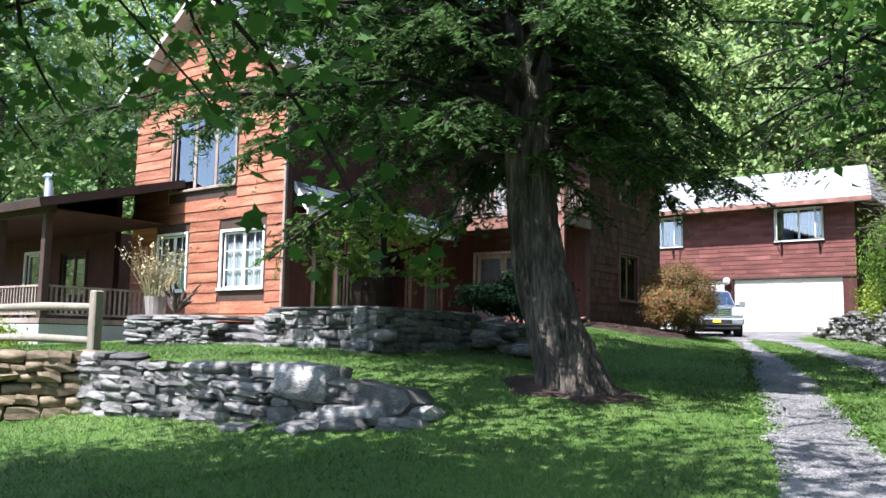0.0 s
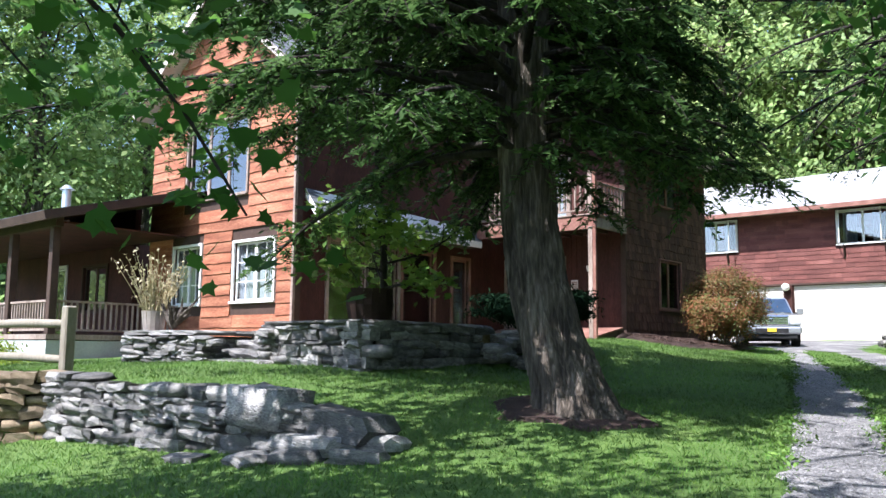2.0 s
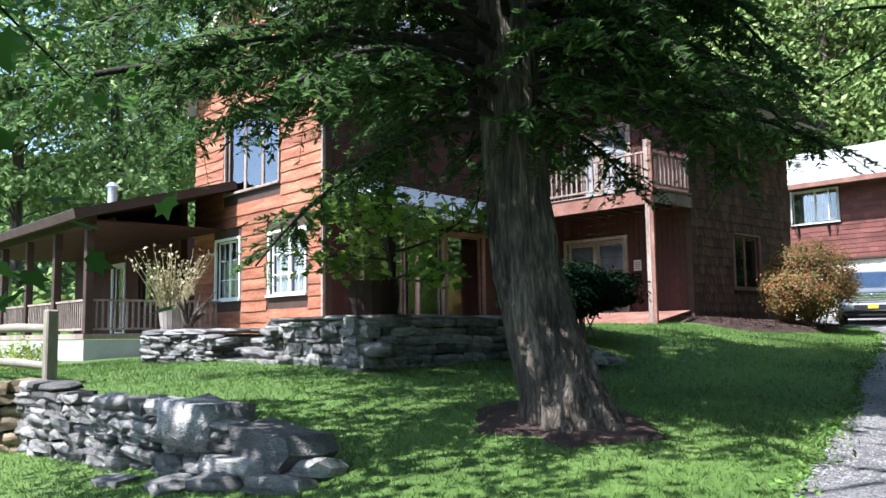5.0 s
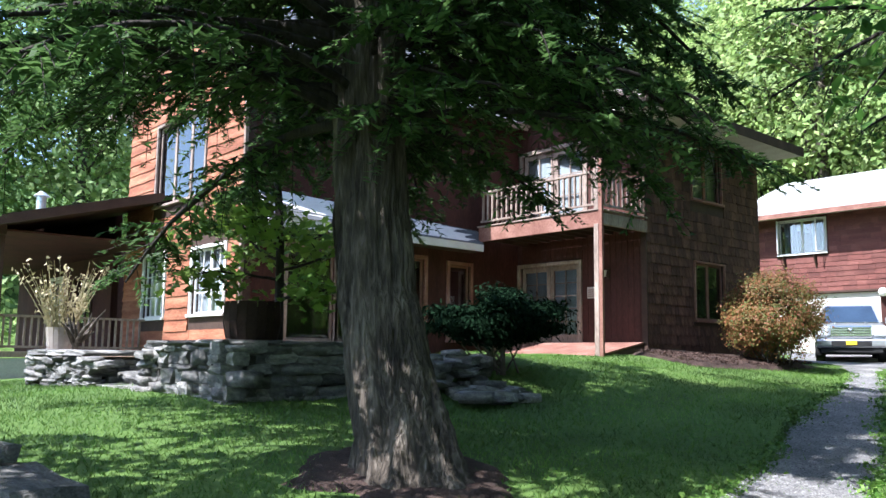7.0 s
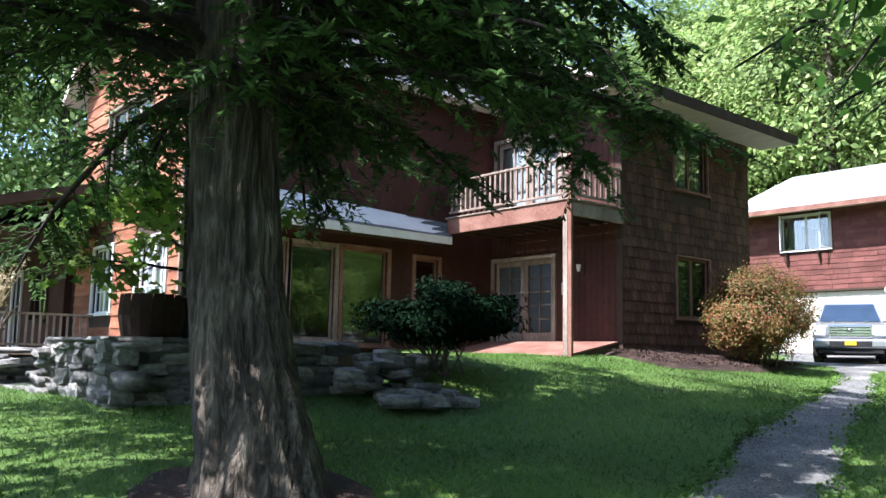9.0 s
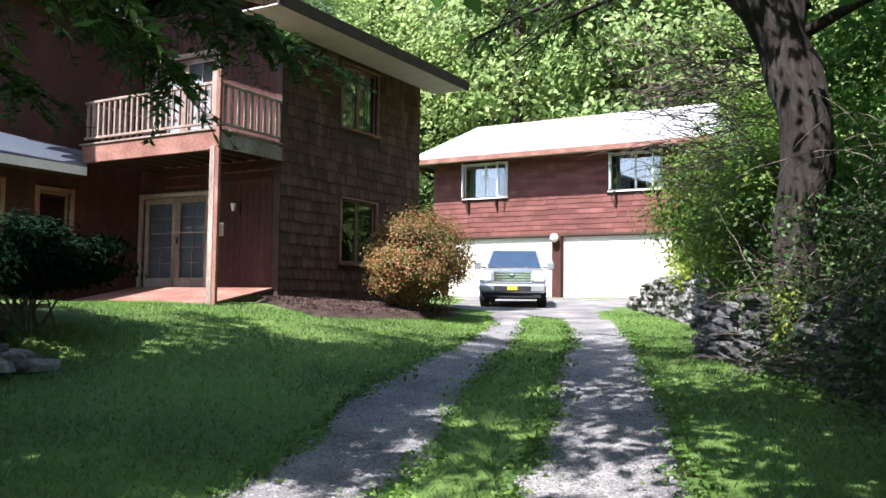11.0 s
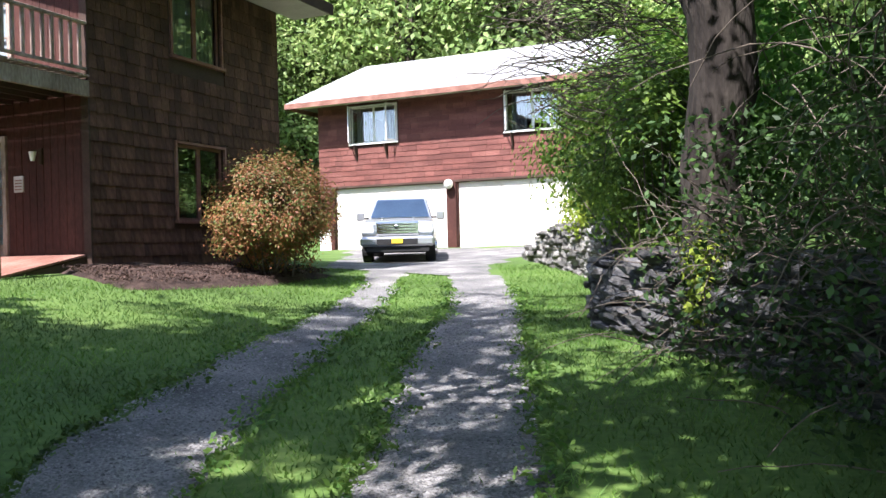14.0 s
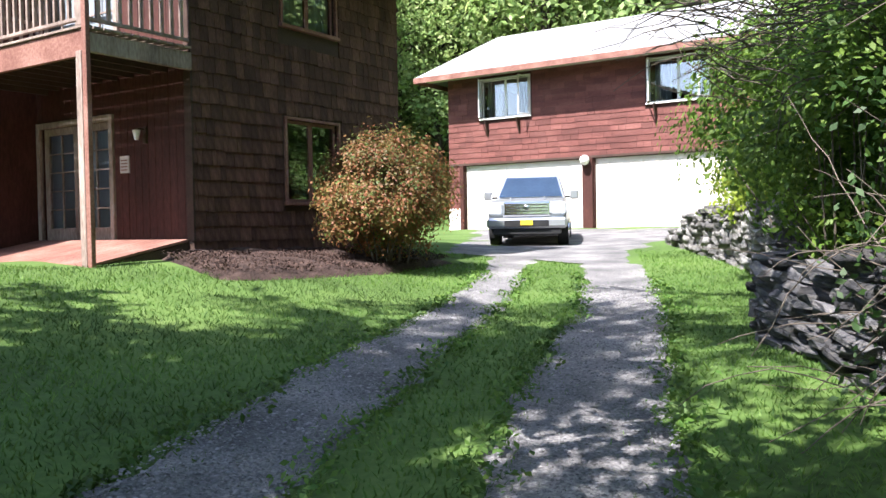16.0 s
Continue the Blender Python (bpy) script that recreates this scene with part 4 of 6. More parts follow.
# Dark wedges below the open sashes stand in for their cast shadows.
for u in (gh[0][0] + 0.1, gh[0][1] - 0.3, gh[1][0] + 0.4, gh[1][1] - 0.3):
    sash_shadow = bmesh.new()
    v = [sash_shadow.verts.new(Mq @ Vector(p)) for p in ((u, 0.03, 7.34), (u, 0.32, 7.34), (u, 0.03, 6.72), (u + 0.05, 0.03, 7.34), (u + 0.05, 0.32, 7.34), (u + 0.05, 0.03, 6.72))]
    for f in ((0, 1, 2), (5, 4, 3), (0, 3, 4, 1), (1, 4, 5, 2), (2, 5, 3, 0)):
        sash_shadow.faces.new([v[i] for i in f])
    part("bracket_and_sash_shadow", sash_shadow, M_DARKWOOD, garage)
globe = empty_thing("globe_lamp", "round white globe lamp between the garage doors", "lamp", (-12.8, QY - 0.3, 5.55))
bm = bmesh.new()
bmesh.ops.create_uvsphere(bm, u_segments=20, v_segments=12, radius=0.18, matrix=Matrix.Translation((-12.8, QY - 0.3, 5.55)))
part("globe", bm, M_TRIM, globe, smooth=True)
part("mount", boxes((-12.85, QY - 0.18, 5.42, -12.75, QY - 0.125, 5.66), (-12.83, QY - 0.3, 5.34, -12.77, QY - 0.16, 5.38)), M_DARKWOOD, globe)


n = 52000
gp = np.random.default_rng(77)
py_ = 8 + 18 * gp.random(n) ** 1.2
which = gp.random(n) < 0.5
ea, eb = np.where(which, lt_l(py_), rt_l(py_)), np.where(which, lt_r(py_), rt_r(py_))
px_ = ea + (eb - ea) * gp.uniform(0.03, 0.97, n)
pz_ = ground_z(px_, py_) + np.array([0.03 * noise.noise((x * 0.9, y * 0.9, 0)) for x, y in zip(px_, py_)]) + 0.02
size = 0.006 + 0.014 * gp.random(n) ** 2.5
c = np.stack([px_, py_, pz_], 1)
oc = np.array([(1, 0, 0), (0, 1, 0), (-1, 0, 0), (0, -1, 0), (0, 0, 0.6)])
jit = gp.uniform(0.6, 1.3, (n, 5, 1))
V = c[:, None] + oc[None] * jit * size[:, None, None]
F = (np.arange(n)[:, None, None] * 5 + np.array([(0, 1, 4), (1, 2, 4), (2, 3, 4), (3, 0, 4)])[None]).reshape(-1, 3)
tagged(new("loose_gravel", mesh_np("loose_gravel", V.reshape(-1, 3), F, M_PEBBLE)), "loose grey stones on the wheel tracks", "gravel", kind="stuff")


# ---- stones and dry-stone walls ----
def make_stone(k, material, lo, hi):
    r = random.Random(100 + k)
    bm = bmesh.new()
    bmesh.ops.create_cube(bm, size=1.0)
    bmesh.ops.subdivide_edges(bm, edges=bm.edges[:], cuts=1, use_grid_fill=True)
    off = Vector((r.uniform(0, 50), r.uniform(0, 50), r.uniform(0, 50)))
    rnd = r.uniform(lo, hi)
    for v in bm.verts:
        v.co = v.co.lerp(v.co.normalized() * 0.58, rnd)
        v.co += 0.17 * noise.noise_vector(v.co * 1.9 + off)
        v.co.z += 0.18 * v.co.x * r.uniform(-0.6, 0.6)
    me = bpy.data.meshes.new("stone")
    bm.to_mesh(me)
    bm.free()
    me.materials.append(material)
    if k % 3 == 0:
        me.shade_smooth()
    return me


STONES = [make_stone(k, M_STONE, 0.1, 0.36) for k in range(14)]
ROUND = [make_stone(k + 20, M_STONE, 0.12, 0.42) for k in range(16)]
# Darker copy of the fieldstone, carrying the bank wall's shade in its colour.
M_STONE_SHADED = mat("shaded_fieldstone", [(0.03, 0.03, 0.034), (0.085, 0.083, 0.086), (0.19, 0.175, 0.15)], 0.85, 3, 22, 0.9, rand=0.55, bump_dist=0.03)
SHADED_STONES = [make_stone(k + 50, M_STONE_SHADED, 0.06, 0.3) for k in range(14)]
BROWNS = [make_stone(k, M_STONE_BROWN, 0.3, 0.6) for k in range(14)]


def put_stone(parent, meshes, r, pos, size, heading, tilt=4.0, name="stone"):
    ob = new(name, r.choice(meshes))
    m = Matrix.Translation(pos) @ Matrix.Rotation(heading + (math.pi if r.random() < 0.5 else 0), 4, "Z") @ Euler((radians(r.uniform(-tilt, tilt)), radians(r.uniform(-tilt, tilt)), radians(r.uniform(-tilt, tilt)))).to_matrix().to_4x4() @ Matrix.Diagonal((*size, 1))
    ob.parent = parent
    ob.matrix_parent_inverse = Matrix.Translation(parent.location).inverted()
    ob.matrix_basis = m
    return ob


def dry_wall(name, label, path, top, meshes, seed, depth=0.4, course=(0.09, 0.19), length=(0.2, 0.5), base=None, caps=None):
    """Stones laid in uneven courses on the outer face of a core. path: plan points; top(s): top height at s metres along it; the face lies on the right of the path."""
    r = random.Random(seed)
    wall = empty_thing(name, label, "stone wall", (path[0][0], path[0][1], gz1(*path[0])))
    core = bmesh.new()
    s0 = 0.0
    for (xa, ya), (xb, yb) in zip(path, path[1:]):
        d = Vector((xb - xa, yb - ya))
        L = d.length
        d /= L
        n = Vector((d.y, -d.x))
        head = math.atan2(d.y, d.x)
        lo = min(gz1(xa, ya), gz1(xb, yb), gz1(xa + n.x * 0.3, ya + n.y * 0.3), gz1(xb + n.x * 0.3, yb + n.y * 0.3)) if base is None else base
        M = Matrix.Translation((xa, ya, 0)) @ Matrix.Rotation(head, 4, "Z")
        k = max(1, int(L / 0.5))
        for i in range(k):
            ta, tb = s0 + L * i / k, s0 + L * (i + 1) / k
            box(core, L * i / k - 0.01, 0.2, lo - 0.25, L * (i + 1) / k + 0.01, depth, min(top(ta), top(tb)) - 0.05, m=M)
        z = lo - 0.06
        while True:
            h = r.uniform(*course)
            s = -r.random() * 0.15
            any_put = False
            while s < L:
                w = r.uniform(*length) * (0.75 + h * 2.2)
                mid = min(max(s + w / 2, 0.02), L - 0.02)
                t = top(s0 + mid)
                if z + h * 0.6 < t:
                    any_put = True
                    hh = min(h, t - z + 0.04) * r.uniform(0.92, 1.25)
                    p = M @ Vector((s + w / 2, depth * 0.27 + r.uniform(-0.035, 0.05), z + h / 2 + r.uniform(-0.012, 0.012)))
                    put_stone(wall, meshes, r, p, (w * 1.0, depth * r.uniform(0.62, 0.85), hh * 0.98), head, 6.0)
                s += w * r.uniform(0.9, 1.0)
            z += h
            if not any_put:
                break
        if caps:
            s = 0.0
            while s < L - 0.1:
                w = min(r.uniform(0.5, 0.95), L - s)
                p = M @ Vector((s + w / 2, depth * 0.42, top(s0 + s + w / 2) + caps / 2))
                put_stone(wall, meshes, r, p, (w * 1.03, depth * 1.15, caps * 1.25), head, 1.2, "cap_stone")
                s += w
        s0 += L
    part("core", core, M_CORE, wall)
    return wall


fw = dry_wall("stone_wall", "low dry-stone retaining wall of grey fieldstones", [(-10.95, 7.60), (-8.6, 7.74), (-6.3, 7.93)],
              lambda s: 2.08 - 0.03 * s + 0.03 * math.sin(2.1 * s), ROUND, 1, 0.5, (0.055, 0.14), (0.2, 0.52))
dry_wall("stone_wall", "shaded brown dry-stone wall meeting the retaining wall", [(-13.4, 3.9), (-11.0, 7.55)], lambda s: 2.06 + 0.03 * math.sin(2 * s), BROWNS, 2, 0.5, (0.09, 0.18), (0.2, 0.45))
r3 = random.Random(3)
for pos, size, head in (((-6.75, 8.05, 1.84), (0.75, 0.6, 0.42), 0.2), ((-6.0, 8.1, 1.53), (1.0, 0.55, 0.2), 0.05), ((-5.75, 8.3, 1.71), (0.95, 0.6, 0.28), 0.1),
                        ((-5.95, 7.85, 1.40), (0.6, 0.4, 0.18), 0.3), ((-5.3, 8.05, 1.44), (0.55, 0.4, 0.14), 0.5), ((-6.45, 7.6, 1.36), (0.5, 0.35, 0.14), -0.2), ((-7.3, 7.45, 1.30), (0.45, 0.3, 0.1), 0.1), ((-5.35, 8.35, 1.55), (0.5, 0.4, 0.16), 0.2)):
    b = empty_thing("boulder", "large weathered slab at the end of the stone wall", "boulder", pos, group="end boulders")
    put_stone(b, ROUND, r3, Vector(pos), size, head, 6)

dry_wall("terrace_wall", "sunlit dry-stone terrace wall with flat cap stones", [(-14.7, 10.76), (-12.65, 11.0), (-12.55, 13.4)], lambda s: 2.70, STONES, 11, 0.4, (0.06, 0.12), (0.18, 0.45), caps=0.07, base=1.95)
dry_wall("terrace_wall", "dry-stone terrace corner wall of grey slabs", [(-11.25, 13.4), (-11.15, 11.38), (-8.8, 11.42), (-8.8, 14.35)], lambda s: 2.86, STONES, 12, 0.4, (0.07, 0.17), (0.2, 0.5), caps=0.06, base=1.9)
steps = empty_thing("stone_steps", "flat stone steps set between the terrace walls", "steps", (-12.0, 11.9, 2.1))
r4 = random.Random(4)
for k in range(4):
    for x in (-12.35, -11.75):
        put_stone(steps, STONES, r4, Vector((x + 0.1 * r4.random(), 11.4 + 0.36 * k, 2.18 + 0.17 * k)), (0.8, 0.6, 0.19), 0, 1.5, "step_stone")
terrace_bm = boxes((-15.2, 11.15, 1.6, -12.8, 14.45, 2.68), (-12.8, 12.9, 1.6, -11.0, 14.45, 2.80), (-11.0, 11.75, 1.6, -9.1, 14.45, 2.83), (-14.2, 14.45, 1.6, -9.75, 17.2, 2.80))
part("terrace_floor", terrace_bm, M_STONE_BROWN, None)
tagged(bpy.data.objects["terrace_floor"], "flat earth and stone terrace before the house", "terrace", kind="structure")
pile = empty_thing("rock_pile", "tumbled heap of pale stones ending the terrace wall", "rocks", (-8.3, 15.0, 2.2))
for k in range(40):
    x, y = -8.75 + 1.35 * r4.random() ** 1.5, 14.3 + 1.35 * r4.random()
    top = 2.85 - 0.55 * (x + 8.75)
    z = gz1(x, y) + r4.random() * max(0.1, top - gz1(x, y))
    put_stone(pile, STONES, r4, Vector((x, y, z)), (r4.uniform(0.25, 0.5), r4.uniform(0.2, 0.4), r4.uniform(0.08, 0.18)), r4.uniform(-0.4, 0.4), 8)

RW = [(1.85, 15.3), (1.35, 16.6), (0.75, 18.0), (-0.5, 19.65), (-1.15, 20.4), (-2.1, 22.2), (-2.35, 22.9)]
dry_wall("stone_wall", "dry-stone wall along the drive under brambles, darkened for shade", RW[::-1], lambda s: 2.84 + 0.03 * s + 0.05 * math.sin(3 * s), SHADED_STONES, 21, 0.5, (0.05, 0.12), (0.28, 0.75))
dry_wall("stone_wall", "tumbledown sunlit dry-stone wall beside the drive", [(-6.8, 33.5), (-3.85, 28.5), (-2.6, 25.6), (-2.2, 23.2)], lambda s: 2.95 + 0.55 * sstep(0.0, 3.0, s) + 0.06 * math.sin(4 * s), STONES, 22, 0.6, (0.08, 0.17), (0.2, 0.5))
bank = bmesh.new()
bp = [(2.2, 15.4), (1.7, 16.7), (1.1, 18.15), (-0.15, 19.85), (-0.8, 20.6), (-1.75, 22.4), (-2.0, 24.0), (-3.4, 28.7), (-6.3, 33.6)]
bt = [2.7, 2.75, 2.8, 2.8, 2.75, 2.75, 2.9, 3.2, 3.0]
rows_v = []
for (x, y), t in zip(bp, bt):
    rows_v.append([bank.verts.new((x, y, 1.5)), bank.verts.new((x, y, t)), bank.verts.new((x + 2.5, y + 0.6, t + 0.5)), bank.verts.new((x + 9, y + 3, t + 2.2)), bank.verts.new((x + 30, y + 8, t + 6))])
for a, b in zip(rows_v, rows_v[1:]):
    for i in range(4):
        bank.faces.new((a[i], a[i + 1], b[i + 1], b[i]))
bmesh.ops.recalc_face_normals(bank, faces=bank.faces)
part("ground_bank", bank, M_SOIL, None)
tagged(bpy.data.objects["ground_bank"], "overgrown bank held by the stone wall", "ground", kind="structure")

# mulch bed
mb = bmesh.new()
r7 = random.Random(7)
grid = {}
for i in range(26):
    for j in range(13):
        u, v = i / 25, j / 12
        x = WX + 0.02 + (2.2 - 0.5 * abs(u - 0.5)) * v
        y = 21.7 + 5.6 * u - 0.6 * v
        e = min(u, 1 - u, 1 - v) * 8
        z = gz1(x, y) + 0.01 + 0.10 * min(1, e) + 0.09 * noise.noise((x * 2, y * 2, 0)) * min(1, e) - (0.06 if e < 0.05 else 0)
        grid[i, j] = mb.verts.new((x, y, z))
for i in range(25):
    for j in range(12):
        mb.faces.new((grid[i, j], grid[i + 1, j], grid[i + 1, j + 1], grid[i, j + 1]))
bmesh.ops.recalc_face_normals(mb, faces=mb.faces)
part("mulch_bed", mb, M_MULCH, None, smooth=True)
tagged(bpy.data.objects["mulch_bed"], "dark bark mulch bed along the house wall", "mulch", kind="structure")

V, F = [(-4.85, 11.2, gz1(-4.85, 11.2) + 0.05)], []
for j in range(1, 7):
    for i in range(40):
        a = 2 * math.pi * i / 40
        rad = (0.98 + 0.3 * noise.noise((math.cos(a) * 2, math.sin(a) * 2, 0)) + 0.08 * noise.noise((a * 6, 0, 3))) * j / 6
        x, y = -4.85 + rad * math.cos(a) * 1.1, 11.15 + rad * math.sin(a)
        V.append((x, y, gz1(x, y) + (0.035 if j < 6 else -0.03) + 0.02 * noise.noise((x * 5, y * 5, 0))))
for j in range(1, 6):
    for i in range(40):
        o, i2 = 1 + 40 * (j - 1), (i + 1) % 40
        F.append((o + i, o + i2, o + 40 + i2, o + 40 + i))
me = mesh_np("ground_earth", V, F, M_MULCH)
me.shade_smooth()
tagged(new("ground_earth", me), "bare dark earth and needle litter round the trunk", "soil", kind="structure")

n = 15000
gc = np.random.default_rng(78)
cu, cv = gc.random(n), gc.random(n)
cx_ = WX + 0.05 + (2.0 - 0.5 * np.abs(cu - 0.5)) * cv
cy_ = 21.75 + 5.5 * cu - 0.6 * cv
cz_ = np.array([gz1(x, y) for x, y in zip(cx_, cy_)]) + 0.09 + 0.05 * gc.random(n)
chips = leaf_mesh("bark_chips", np.stack([cx_, cy_, cz_], 1), rnd_unit(gc, n) + np.array([0, 0, 1.0]), rnd_unit(gc, n), gc.uniform(0.015, 0.05, n), M_CHIP)
tagged(new("bark_chips", chips), "coarse dark bark chips on the bed", "mulch", kind="stuff")

# ---- split-rail fence ----
fence = empty_thing("fence", "weathered split-rail fence with one square post", "fence", (-11.55, 8.14, 1.95))
part("post", boxes((-11.63, 8.06, 1.7, -11.46, 8.22, 3.05), bevel=0.02), M_FENCE, fence)
for z in (2.79, 2.27):
    vs, fs = tube_arrays([(-11.5, 8.14, z), (-13.0, 8.1, z + 0.03), (-15.1, 8.14, z + 0.02)], [0.06, 0.07, 0.06], 6)
    attach(new("rail", tubes_mesh("rail", [(vs, fs)], M_FENCE)), fence)
part("post", boxes((-15.2, 8.06, 1.7, -15.03, 8.22, 3.05), bevel=0.02), M_FENCE, fence)


# ---- trees ----
def limb_path(p0, d0, length, r, bend, n=6, wander=0.12):
    p, d = Vector(p0), Vector(d0).normalized()
    out = [p.copy()]
    for i in range(n):
        d = (d + Vector((r.uniform(-wander, wander), r.uniform(-wander, wander), r.uniform(-wander, wander) + bend / n))).normalized()
        p = p + d * (length / n)
        out.append(p.copy())
    return out


def tree_thing(name, label, loc):
    return empty_thing(name, label, "tree", loc)


def add_mesh(name, me, parent, label=""):
    ob = attach(new(name, me), parent)
    if label:
        ob["label"] = label
    return ob


# the great hemlock on the lawn
hem = tree_thing("conifer_tree", "old hemlock with furrowed trunk and drooping dark boughs", (-4.9, 11.15, 1.7))
rh = random.Random(31)
gh2 = np.random.default_rng(31)
tpath = [(-4.82, 11.15, 1.45), (-4.87, 11.15, 1.75), (-4.96, 11.15, 2.1), (-5.16, 11.15, 2.6), (-5.38, 11.15, 3.3), (-5.50, 11.15, 4.1), (-5.58, 11.15, 5.4), (-5.62, 11.15, 7.5), (-5.62, 11.15, 10), (-5.6, 11.15, 14), (-5.6, 11.15, 22.5)]
trad = [0.66, 0.50, 0.41, 0.365, 0.345, 0.335, 0.325, 0.30, 0.26, 0.17, 0.03]
dense, drad = [], []
for i in range(len(tpath) - 1):
    a, b = Vector(tpath[i]), Vector(tpath[i + 1])
    k = max(1, int((b - a).length / 0.07)) if a.z < 7.5 else 6
    for j in range(k):
        dense.append(a.lerp(b, j / k))
        drad.append(trad[i] + (trad[i + 1] - trad[i]) * j / k)
dense.append(Vector(tpath[-1]))
drad.append(trad[-1])
vs, fs = tube_arrays(dense, drad, 72)
vv = []
for i, v in enumerate(vs):
    c = dense[i // 72]
    o = v - c
    ang = math.atan2(o.y, o.x)
    f = noise.noise((math.cos(ang) * 4.6, math.sin(ang) * 4.6, c.z * 0.9)) + 0.6 * noise.noise((math.cos(ang) * 8.5, math.sin(ang) * 8.5, c.z * 1.7 + 9))
    ridge_f = 1 - abs(f) * 1.5
    flare = 1 + 0.14 * max(0, 1 - (c.z - 1.5) / 0.7) * math.sin(ang * 5 + 1)
    vv.append(c + o * flare + o.normalized() * 0.085 * (ridge_f - 0.5))
add_mesh("trunk", tubes_mesh("trunk", [(vv, fs)], M_BARK), hem, "thick furrowed grey-brown trunk")


def conifer_boughs(parent, r, g, base, specs, mat_leaf, twigs=20, leaf=0.2, per=12):
    """Drooping boughs with flat sprays of needles. specs: (start, direction, length)."""
    tubes, C, N, A, S = [], [], [], [], []
    for p0, d0, L in specs:
        path = limb_path(p0, d0, L, r, -0.7, 8, 0.08)
        add_mesh("bough", tubes_mesh("bough", [tube_arrays(path, [0.055 * (1 - i / 9.5) * (L / 4) ** 0.5 + 0.006 for i in range(9)], 5)], M_BARK_DARK_SHADED), parent)
        for k in range(int(twigs * L / 4)):
            t = 0.18 + 0.82 * r.random() ** 0.75
            i = min(int(t * 8), 7)
            p = path[i].lerp(path[i + 1], t * 8 - i)
            d = (path[i + 1] - path[i]).normalized()
            side = Vector((-d.y, d.x, 0)).normalized() * (1 if r.random() < 0.5 else -1)
            tl = r.uniform(0.5, 1.15) * (1.25 - 0.6 * t)
            td = (d * r.uniform(0.25, 0.9) + side * r.uniform(0.3, 1.0) + Vector((0, 0, r.uniform(-0.75, 0.0)))).normalized()
            tubes.append(tube_arrays([p, p + td * tl * 0.5, p + td * tl + Vector((0, 0, -0.10 * tl))], [0.009, 0.006, 0.003], 3))
            up = (Vector((0, 0, 1)) + Vector((r.uniform(-0.5, 0.5), r.uniform(-0.5, 0.5), 0))).normalized()
            m = per
            s = g.uniform(0.05, 1.0, m)
            sg = np.where(np.arange(m) % 2 == 0, 1, -1)
            w = td.cross(up).normalized()
            al = np.array(td)[None] * 0.8 + np.array(w)[None] * sg[:, None] * 0.75 + g.normal(0, 0.18, (m, 3))
            al /= np.linalg.norm(al, axis=1)[:, None]
            ls = leaf * g.uniform(0.7, 1.35, m) * (1.15 - 0.5 * s)
            C.append(np.array(p)[None] + np.array(td)[None] * (s * tl)[:, None] + al * ls[:, None] * 0.45 + np.array([0, 0, -0.1])[None] * (s * s * tl)[:, None])
            N.append(np.repeat(np.array(up)[None], m, 0) + g.normal(0, 0.35, (m, 3)))
            A.append(al)
            S.append(ls)
    tagged(add_mesh("twig_field", tubes_mesh("twig_field", tubes, M_BARK_DARK_SHADED), parent), kind="stuff")
    tagged(add_mesh("needle_spray", leaf_mesh("needle_spray", np.concatenate(C), np.concatenate(N), np.concatenate(A), np.concatenate(S), mat_leaf, "needle"), parent, "flat dark green needle sprays"), kind="stuff")


specs = []
for k in range(190):
    z = 4.9 + 11.5 * (k / 190) ** 1.25
    az = k * 2.39996 + rh.uniform(-0.3, 0.3)
    d = Vector((math.cos(az), math.sin(az), 0))
    reach = 4.6 + 1.5 * max(0, -d.x * 0.75 - d.y * 0.65) - 0.4 * max(0, d.x)
    L = reach * (1 - 0.72 * ((z - 4.9) / 11.5)) * rh.uniform(0.55, 1.1)
    if z < 8.5 and -50 < math.degrees(math.atan2(d.y, d.x)) < -2:
        L *= 0.4
    if z < 8.5 and -2 < math.degrees(math.atan2(d.y, d.x)) < 65:
        L *= 0.72
    if z > 7.5 and k % 3 == 0:
        continue
    specs.append((Vector((-5.55, 11.15, z)), d + Vector((0, 0, 0.34)), max(0.8, L)))
for k in range(26):
    az = radians(rh.uniform(97, 220))
    specs.append((Vector((-5.55, 11.15, rh.uniform(5.2, 7.8))), Vector((math.cos(az), math.sin(az), 0.34)), rh.uniform(3.2, 5.4)))
for k in range(30):
    az = radians(rh.uniform(70, 125))
    specs.append((Vector((-5.55, 11.15, rh.uniform(5.9, 8.6))), Vector((math.cos(az), math.sin(az), 0.3)), rh.uniform(2.8, 4.9)))
for k in range(54):
    z = 9.0 + 12.0 * k / 54
    az = k * 2.39996 + rh.uniform(-0.3, 0.3)
    specs.append((Vector((-5.6, 11.15, z)), Vector((math.cos(az), math.sin(az), 0.3)), (5.4 - 0.34 * (z - 9.0)) * rh.uniform(0.7, 1.1) * (1.15 if math.cos(az) < 0 else 0.8)))
conifer_boughs(hem, rh, gh2, None, specs, M_HEMLOCK, twigs=29, leaf=0.152, per=30)


